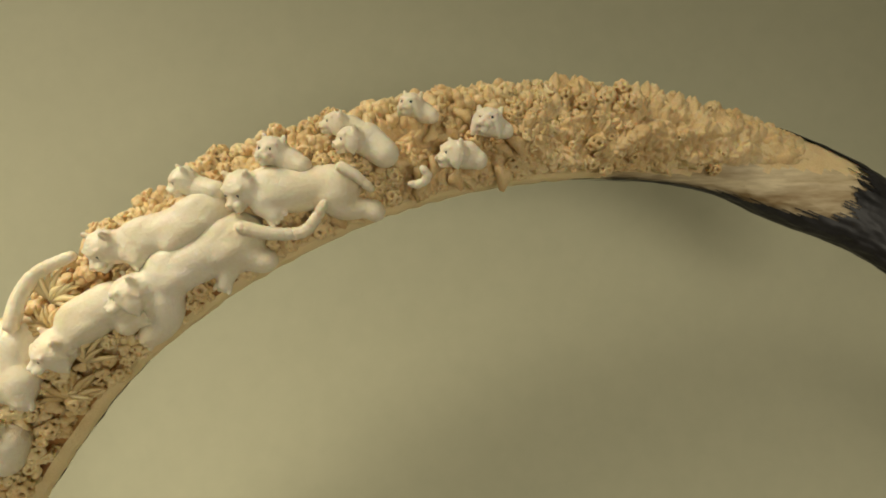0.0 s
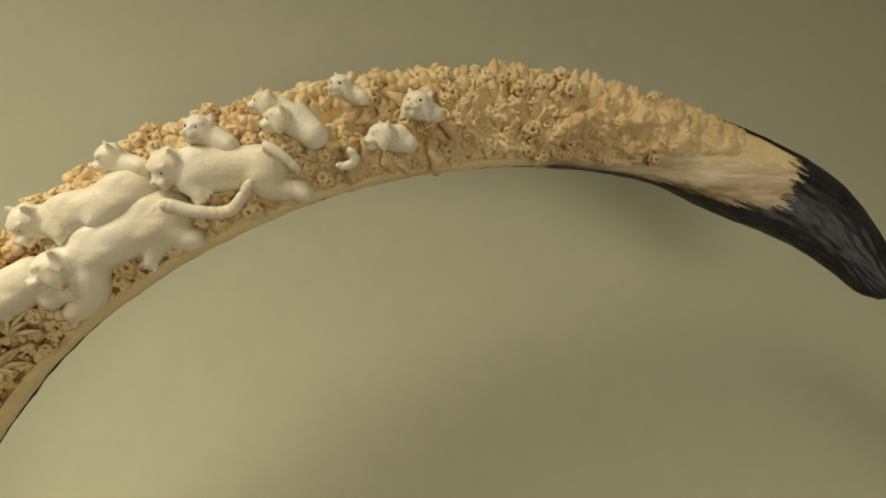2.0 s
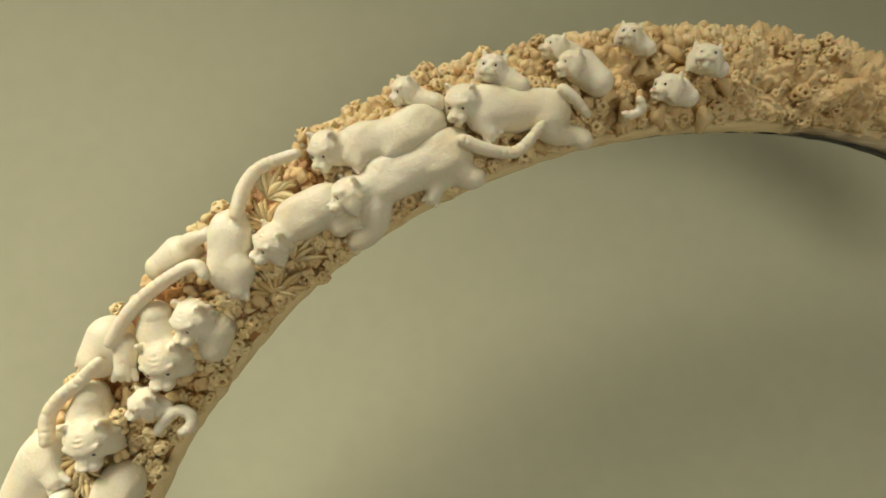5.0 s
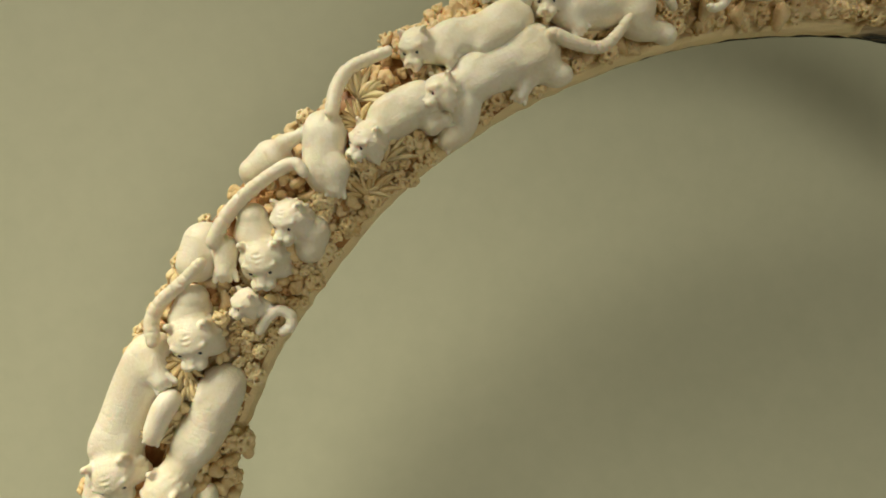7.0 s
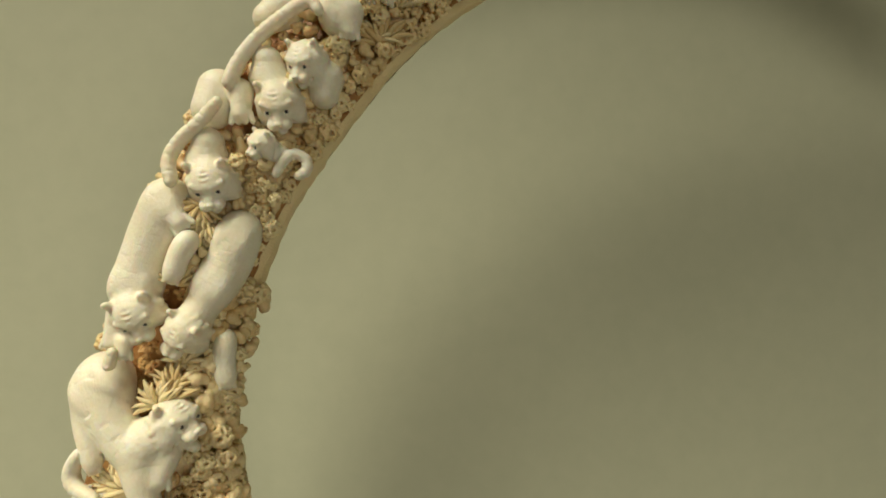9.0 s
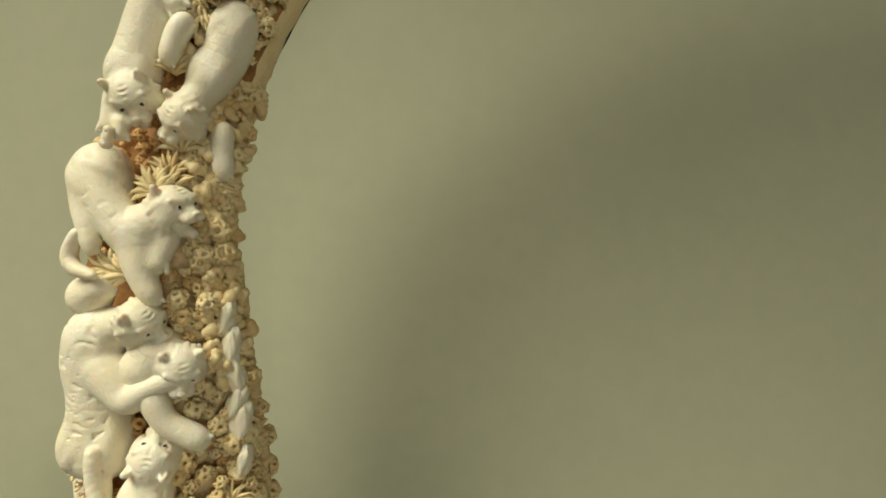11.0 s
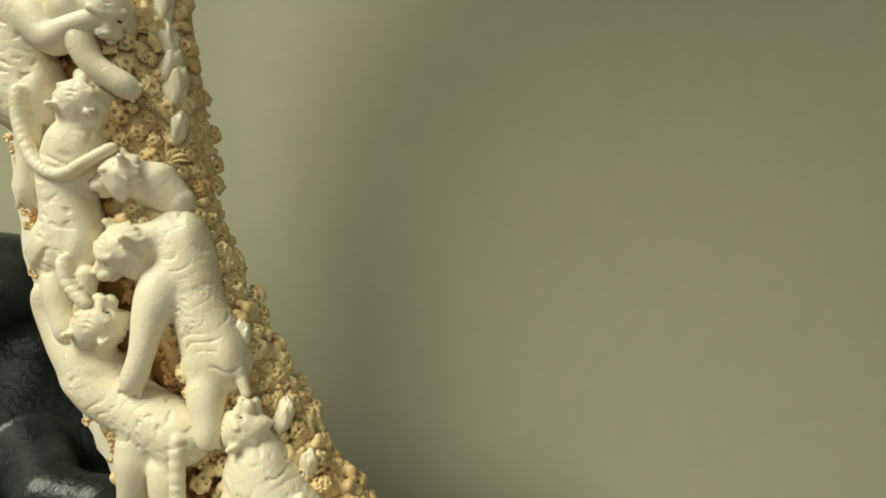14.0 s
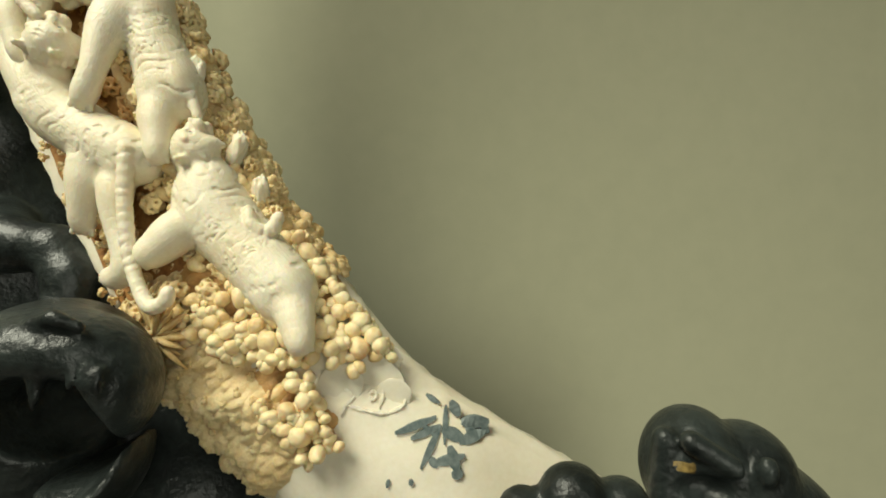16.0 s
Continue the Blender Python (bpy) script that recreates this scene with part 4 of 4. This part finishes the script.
GRAPES = [
    (-229, 720, 7.0), (-217, 727, 7.6), (-212, 716, 7.6), (-223, 732, 6.2), (-204, 723, 7.6), (-201, 713, 7.6), (-187, 727, 8.2), (-178, 717, 9.6), (-168, 721, 8.2), (-188, 717, 6.9), (-159, 713, 7.4), (-173, 708, 6.1), (-147, 726, 8.9), (-138, 736, 8.4), (-128, 725, 8.7), (-120, 734, 8.9), (-139, 715, 7.9), (-123, 715, 9.8), (-111, 726, 8.0), (-101, 726, 7.3),
    (-156, 735, 6.3), (-137, 745, 7.9), (-127, 742, 7.1), (-117, 737, 6.2), (-163, 773, 8.8), (-153, 762, 8.0), (-158, 758, 6.5), (-152, 686, 8.4), (-162, 679, 7.9), (-153, 665, 8.5), (-141, 656, 7.8), (-146, 671, 6.5), (-162, 668, 5.9), (-173, 674, 6.6), (-159, 694, 6.5), (-200, 744, 8.2), (-191, 741, 6.9), (-185, 748, 5.5), (-151, 741, 6.4), (-138, 755, 5.8)]
grape_me = shared("grape", balls([np.zeros(3)], [1.0]), GRAPE_SKIN)
big = bmesh.new()
bmesh.ops.create_icosphere(big, subdivisions=3, radius=1)
for v in big.verts:
    v.co *= 1 + 0.16 * noise.noise(v.co * 1.4) + 0.05 * noise.noise(v.co * 4)
big.to_mesh(grape_me)
big.free()
grape_me.shade_smooth()
BUNCH = [(x, z, 0.74 * r, 0.0) for x, z, r in GRAPES]
for x, z, r in GRAPES:   # smaller fruit between them
    for _ in range(7):
        a, far = rng.uniform(0, 6.28), r * rng.uniform(0.7, 1.6)
        BUNCH.append((x + far * math.cos(a), z + far * math.sin(a), r * rng.uniform(0.42, 0.68), rng.uniform(0.000, 0.008)))
for x, z, r, deep in BUNCH:
    x, z, r = x / 1000, z / 1000, r / 1000
    i, u = near(x, z)
    x, z = np.array((x, z)) + OUT_V[i] * LINE[i, 2] * (max(0.0, -0.97 - u) - max(0.0, u - 0.97))
    ob = new("grape", grape_me)
    ob.parent = tusk
    ob.matrix_basis = Matrix.Translation((x, front(x, z) - 0.017 + deep + 0.5 * r, z)) @ Euler(rng.uniform(0, 6, 3)).to_matrix().to_4x4() @ Matrix.Diagonal((r * rng.uniform(0.8, 1.0), r * rng.uniform(0.8, 1.0), r * rng.uniform(1.0, 1.25), 1))

rock_bm = bmesh.new()
bmesh.ops.create_icosphere(rock_bm, subdivisions=4, radius=1)
for v in rock_bm.verts:
    v.co *= 1 + 0.34 * noise.noise(v.co * 1.3) + 0.16 * noise.noise((v.co.x * 4, v.co.y * 4, v.co.z * 1.6))
rock_me = bpy.data.meshes.new("carved_rock")
rock_bm.to_mesh(rock_me)
rock_bm.free()
rock_me.materials.append(IVORY)
rock_me.shade_smooth()
for x, z, r in ROCKS:
    x, z, r = x / 1000, z / 1000, r / 1000
    i, u = near(x, z)
    x, z = np.array((x, z)) + OUT_V[i] * LINE[i, 2] * max(0.0, -0.95 - u)
    ob = new("carved_rock", rock_me)
    ob.parent = tusk
    ob.matrix_basis = Matrix.Translation((x, front(x, z) - 0.022 + r * 0.5, z)) @ Euler((0, rng.uniform(-0.3, 0.2), rng.uniform(0, 6))).to_matrix().to_4x4() @ Matrix.Diagonal((0.85 * r, 0.95 * r, r * 1.75, 1))


# ---- low cloud relief and the inked sign on the plain foot of the tusk ----
def on_foot(x, z, lift):
    return np.array((x, front(x, z) - lift, z))


def stroke(name, a, b, w, thick, mat, lift=0.0):
    """A flat tapered bar laid on the tusk's round face from a to b (metres, x and z)."""
    a, b = np.array(a), np.array(b)
    way = unit(b - a)
    side = np.array((-way[1], way[0])) * w
    vs, fs, n = [], [], 6
    for k in range(n + 1):
        m = a + (b - a) * k / n
        f = 0.22 + 0.88 * math.sin(math.pi * (0.10 + 0.84 * k / n)) ** 1.3
        for q, h in ((m - side * f, thick), (m + side * f, thick), (m + side * f, -0.002), (m - side * f, -0.002)):
            vs.append(tuple(on_foot(q[0], q[1], h + lift)))
    for k in range(n):
        o = 4 * k
        fs += [(o + j, o + (j + 1) % 4, o + 4 + (j + 1) % 4, o + 4 + j) for j in range(4)]
    fs += [(3, 2, 1, 0), tuple(4 * n + j for j in range(4))]
    return mesh_object(name, vs, fs, [mat], tusk, smooth=False)


SIGN = [(-97, 665, -72, 673, 1.1), (-87, 662, -69, 669, 1.0), (-79, 685, -70, 680, 0.8), (-63, 682, -57, 673, 1.7), (-66, 679, -66, 659, 0.9), (-69, 669, -80, 646, 1.1), (-68, 667, -53, 661, 1.7), (-56, 670, -38, 671, 2.0), (-57, 660, -39, 665, 1.6), (-73, 649, -53, 653, 1.3), (-75, 652, -70, 647, 1.2), (-63, 658, -57, 644, 1.8), (-61, 643, -54, 644, 1.5), (-53, 673, -47, 660, 1.5), (-81, 670, -71, 663, 0.7), (-44, 672, -38, 664, 1.2), (-99, 639, -100, 634, 0.7), (-87, 638, -84, 638, 0.9)]
CLOUDS = [(-115, 694, 25.4, 16.9), (-133, 689, 14.6, 15.6), (-99, 685, 11.7, 11.1), (-113, 707, 19.5, 13.0), (-142, 703, 13.0, 13.0)]
SCROLLS = [[(-95, 706), (-101, 703), (-95, 695), (-91, 688), (-93, 680), (-102, 676), (-115, 677), (-128, 680)],
           [(-127, 700), (-124, 694), (-120, 689)],
           [(-108, 694), (-106, 687), (-108, 679)],
           [(-138, 694), (-131, 690), (-124, 685), (-129, 680), (-132, 674)],
           [(-115, 687), (-112, 689), (-110, 686), (-113, 683), (-115, 685)],
           [(-135, 711), (-123, 710), (-112, 714)]]
for x0, z0, x1, z1, w in SIGN:
    stroke("inked_stroke", (x0 / 1000, z0 / 1000), (x1 / 1000, z1 / 1000), 1.8 * w / 1000, 0.0004, INK)
cloud_me = grape_me.copy()
cloud_me.materials.clear()
cloud_me.materials.append(PLAIN)
for x, z, rx, rz in CLOUDS:
    x, z = x / 1000, z / 1000
    ob = new("cloud_scroll", cloud_me)
    ob.parent = tusk
    ob.matrix_basis = Matrix.Translation((x, front(x, z) + 0.0004, z)) @ Matrix.Rotation(0.5, 4, "Y") @ Matrix.Diagonal((rx / 1000, 0.0010, rz / 1000, 1))
for run in SCROLLS:
    for a, b in zip(run[:-1], run[1:]):
        stroke("cloud_scroll", (a[0] / 1000, a[1] / 1000), (b[0] / 1000, b[1] / 1000), 0.0008, 0.0010, PLAIN)

# ---- the black stand under the tusk: two beasts on a plinth ----
bm = bmesh.new()
bmesh.ops.create_cube(bm, size=1)
for v in bm.verts:
    v.co = (v.co.x * 1.1 - 0.05, v.co.y * 0.44 + 0.40, (v.co.z + 0.5) * 0.446)
bmesh.ops.bevel(bm, geom=list(bm.edges), offset=0.006, segments=2, affect="EDGES")
me = bpy.data.meshes.new("plinth")
bm.to_mesh(me)
bm.free()
me.materials.append(BLACK)
tagged(new("plinth", me), "plain black plinth that carries the stand", "plinth", kind="structure")


def beast_statue(name, label, lo, hi, shape):
    clay = Clay(np.array(lo), np.array(hi), 0.0028)
    shape(clay)
    verts, quads = clay.mesh()
    verts = verts.copy()
    ob = tagged(mesh_object(name, verts.tolist(), quads.tolist(), [BLACK, GILT]), label, "statue")
    for p in ob.data.polygons:   # worn gilt eye
        q = p.center
        if ((q.x - 0.074) / 0.006) ** 2 + ((q.z - 0.660) / 0.0035) ** 2 < 1 and q.y < 0.34:
            p.material_index = 1
    return ob


def left_beast(c):
    ax = np.eye(3)
    # trunk behind the tusk, up to the raised rear head
    c.chain([(-0.56, 0.53, 0.44), (-0.56, 0.53, 0.62), (-0.53, 0.53, 0.76), (-0.51, 0.53, 0.86)], [0.12, 0.11, 0.085, 0.06], 0.03)
    c.chain([(-0.40, 0.55, 0.44), (-0.42, 0.55, 0.60), (-0.46, 0.55, 0.75)], [0.09, 0.085, 0.07], 0.03)
    c.ball((-0.492, 0.475, 0.925), ax, (0.042, 0.045, 0.042), 0.02)
    c.ball((-0.487, 0.428, 0.915), ax, (0.012, 0.010, 0.012), 0.004, True)
    c.ball((-0.487, 0.436, 0.914), ax, (0.008, 0.008, 0.008), 0.002)
    c.limb((-0.52, 0.43, 0.945), (-0.475, 0.432, 0.937), 0.010, 0.007, 0.006)
    # bent foreleg
    c.chain([(-0.46, 0.47, 0.775), (-0.405, 0.42, 0.768), (-0.365, 0.415, 0.765), (-0.347, 0.41, 0.745), (-0.345, 0.40, 0.715), (-0.35, 0.39, 0.66), (-0.36, 0.38, 0.56), (-0.36, 0.37, 0.46)],
            [0.030, 0.021, 0.018, 0.019, 0.017, 0.022, 0.028, 0.034], 0.008)
    c.limb((-0.352, 0.392, 0.728), (-0.343, 0.388, 0.712), 0.006, 0.004, 0.003)
    # front head with an open mouth
    c.chain([(-0.38, 0.37, 0.47), (-0.36, 0.37, 0.58), (-0.33, 0.36, 0.66)], [0.06, 0.055, 0.045], 0.02)
    c.ball((-0.291, 0.325, 0.697), ax, (0.050, 0.050, 0.046), 0.010)
    c.ball((-0.273, 0.298, 0.722), ax, (0.045, 0.030, 0.021), 0.008)
    c.ball((-0.238, 0.300, 0.703), ax, (0.018, 0.025, 0.028), 0.003)
    c.ball((-0.264, 0.318, 0.660), ax, (0.027, 0.038, 0.040), 0.010)
    c.chain([(-0.240, 0.274, 0.748), (-0.236, 0.268, 0.738), (-0.240, 0.266, 0.726)], [0.004, 0.004, 0.003], 0.003, True)
    c.ball((-0.250, 0.270, 0.748), ax, (0.006, 0.006, 0.004), 0.003, True)
    # nostril under a raised rim, and folds of the lip
    c.chain([(-0.268, 0.278, 0.738), (-0.256, 0.276, 0.741), (-0.245, 0.278, 0.737)], [0.003, 0.004, 0.003], 0.003)
    c.ball((-0.254, 0.270, 0.734), ax, (0.008, 0.008, 0.0034), 0.002, True)
    c.chain([(-0.300, 0.278, 0.712), (-0.276, 0.262, 0.718), (-0.254, 0.268, 0.722)], [0.0025, 0.003, 0.002], 0.003, True)
    c.chain([(-0.302, 0.286, 0.728), (-0.286, 0.272, 0.733)], [0.002, 0.002], 0.003, True)
    c.ball((-0.266, 0.262, 0.674), ax, (0.036, 0.056, 0.040), 0.003, True)
    c.ball((-0.285, 0.315, 0.676), ax, (0.046, 0.085, 0.032), 0.004, True)
    for x, z, long, r in ((-0.264, 0.716, 0.017, 0.0052), (-0.247, 0.718, 0.009, 0.0035), (-0.241, 0.718, 0.010, 0.0035), (-0.235, 0.716, 0.009, 0.0035)):
        c.limb((x, 0.277, z), (x + 0.001, 0.273, z - long), r, 0.002, 0.001)
    c.chain([(-0.24, 0.43, 0.46), (-0.26, 0.43, 0.58), (-0.33, 0.45, 0.68)], [0.07, 0.065, 0.05], 0.02)
    c.ball((-0.30, 0.33, 0.45), ax, (0.07, 0.06, 0.03), 0.02)


def right_beast(c):
    ax = np.eye(3)
    # paw laid over the tusk
    for x, z, r in ((-0.029, 0.659, 0.0125), (-0.006, 0.667, 0.0165), (0.017, 0.664, 0.0140)):
        c.limb((x, 0.272, z), (x + 0.018, 0.262, z - 0.05), r, r * 1.05, 0.003)
    c.chain([(0.01, 0.268, 0.63), (0.05, 0.262, 0.56), (0.08, 0.27, 0.47)], [0.027, 0.030, 0.040], 0.012)
    # head beside it
    c.chain([(0.13, 0.37, 0.47), (0.135, 0.37, 0.56), (0.13, 0.365, 0.62)], [0.075, 0.060, 0.042], 0.02)
    c.ball((0.090, 0.352, 0.650), ax, (0.030, 0.034, 0.037), 0.008)
    c.ball((0.122, 0.350, 0.645), ax, (0.030, 0.034, 0.034), 0.006)
    c.ball((0.147, 0.345, 0.622), ax, (0.028, 0.032, 0.030), 0.008)
    c.limb((0.066, 0.335, 0.672), (0.066, 0.335, 0.61), 0.008, 0.010, 0.004)
    c.limb((0.075, 0.322, 0.676), (0.098, 0.317, 0.664), 0.007, 0.006, 0.003)
    c.ball((0.084, 0.318, 0.648), ax, (0.016, 0.014, 0.010), 0.004, True)
    c.limb((0.105, 0.316, 0.672), (0.108, 0.316, 0.640), 0.004, 0.004, 0.003, True)
    c.ball((0.116, 0.317, 0.663), ax, (0.006, 0.006, 0.009), 0.003)
    c.ball((0.135, 0.318, 0.628), ax, (0.015, 0.010, 0.013), 0.006)
    c.ball((0.10, 0.34, 0.45), ax, (0.09, 0.07, 0.03), 0.02)


beast_statue("beast_statue", "black lacquered open-mouthed beast statue beside the tusk", (-0.72, 0.24, 0.44), (-0.14, 0.655, 0.99), left_beast)
beast_statue("beast_statue", "black lacquered beast statue clasping the tusk's foot", (-0.06, 0.22, 0.44), (0.24, 0.47, 0.72), right_beast)
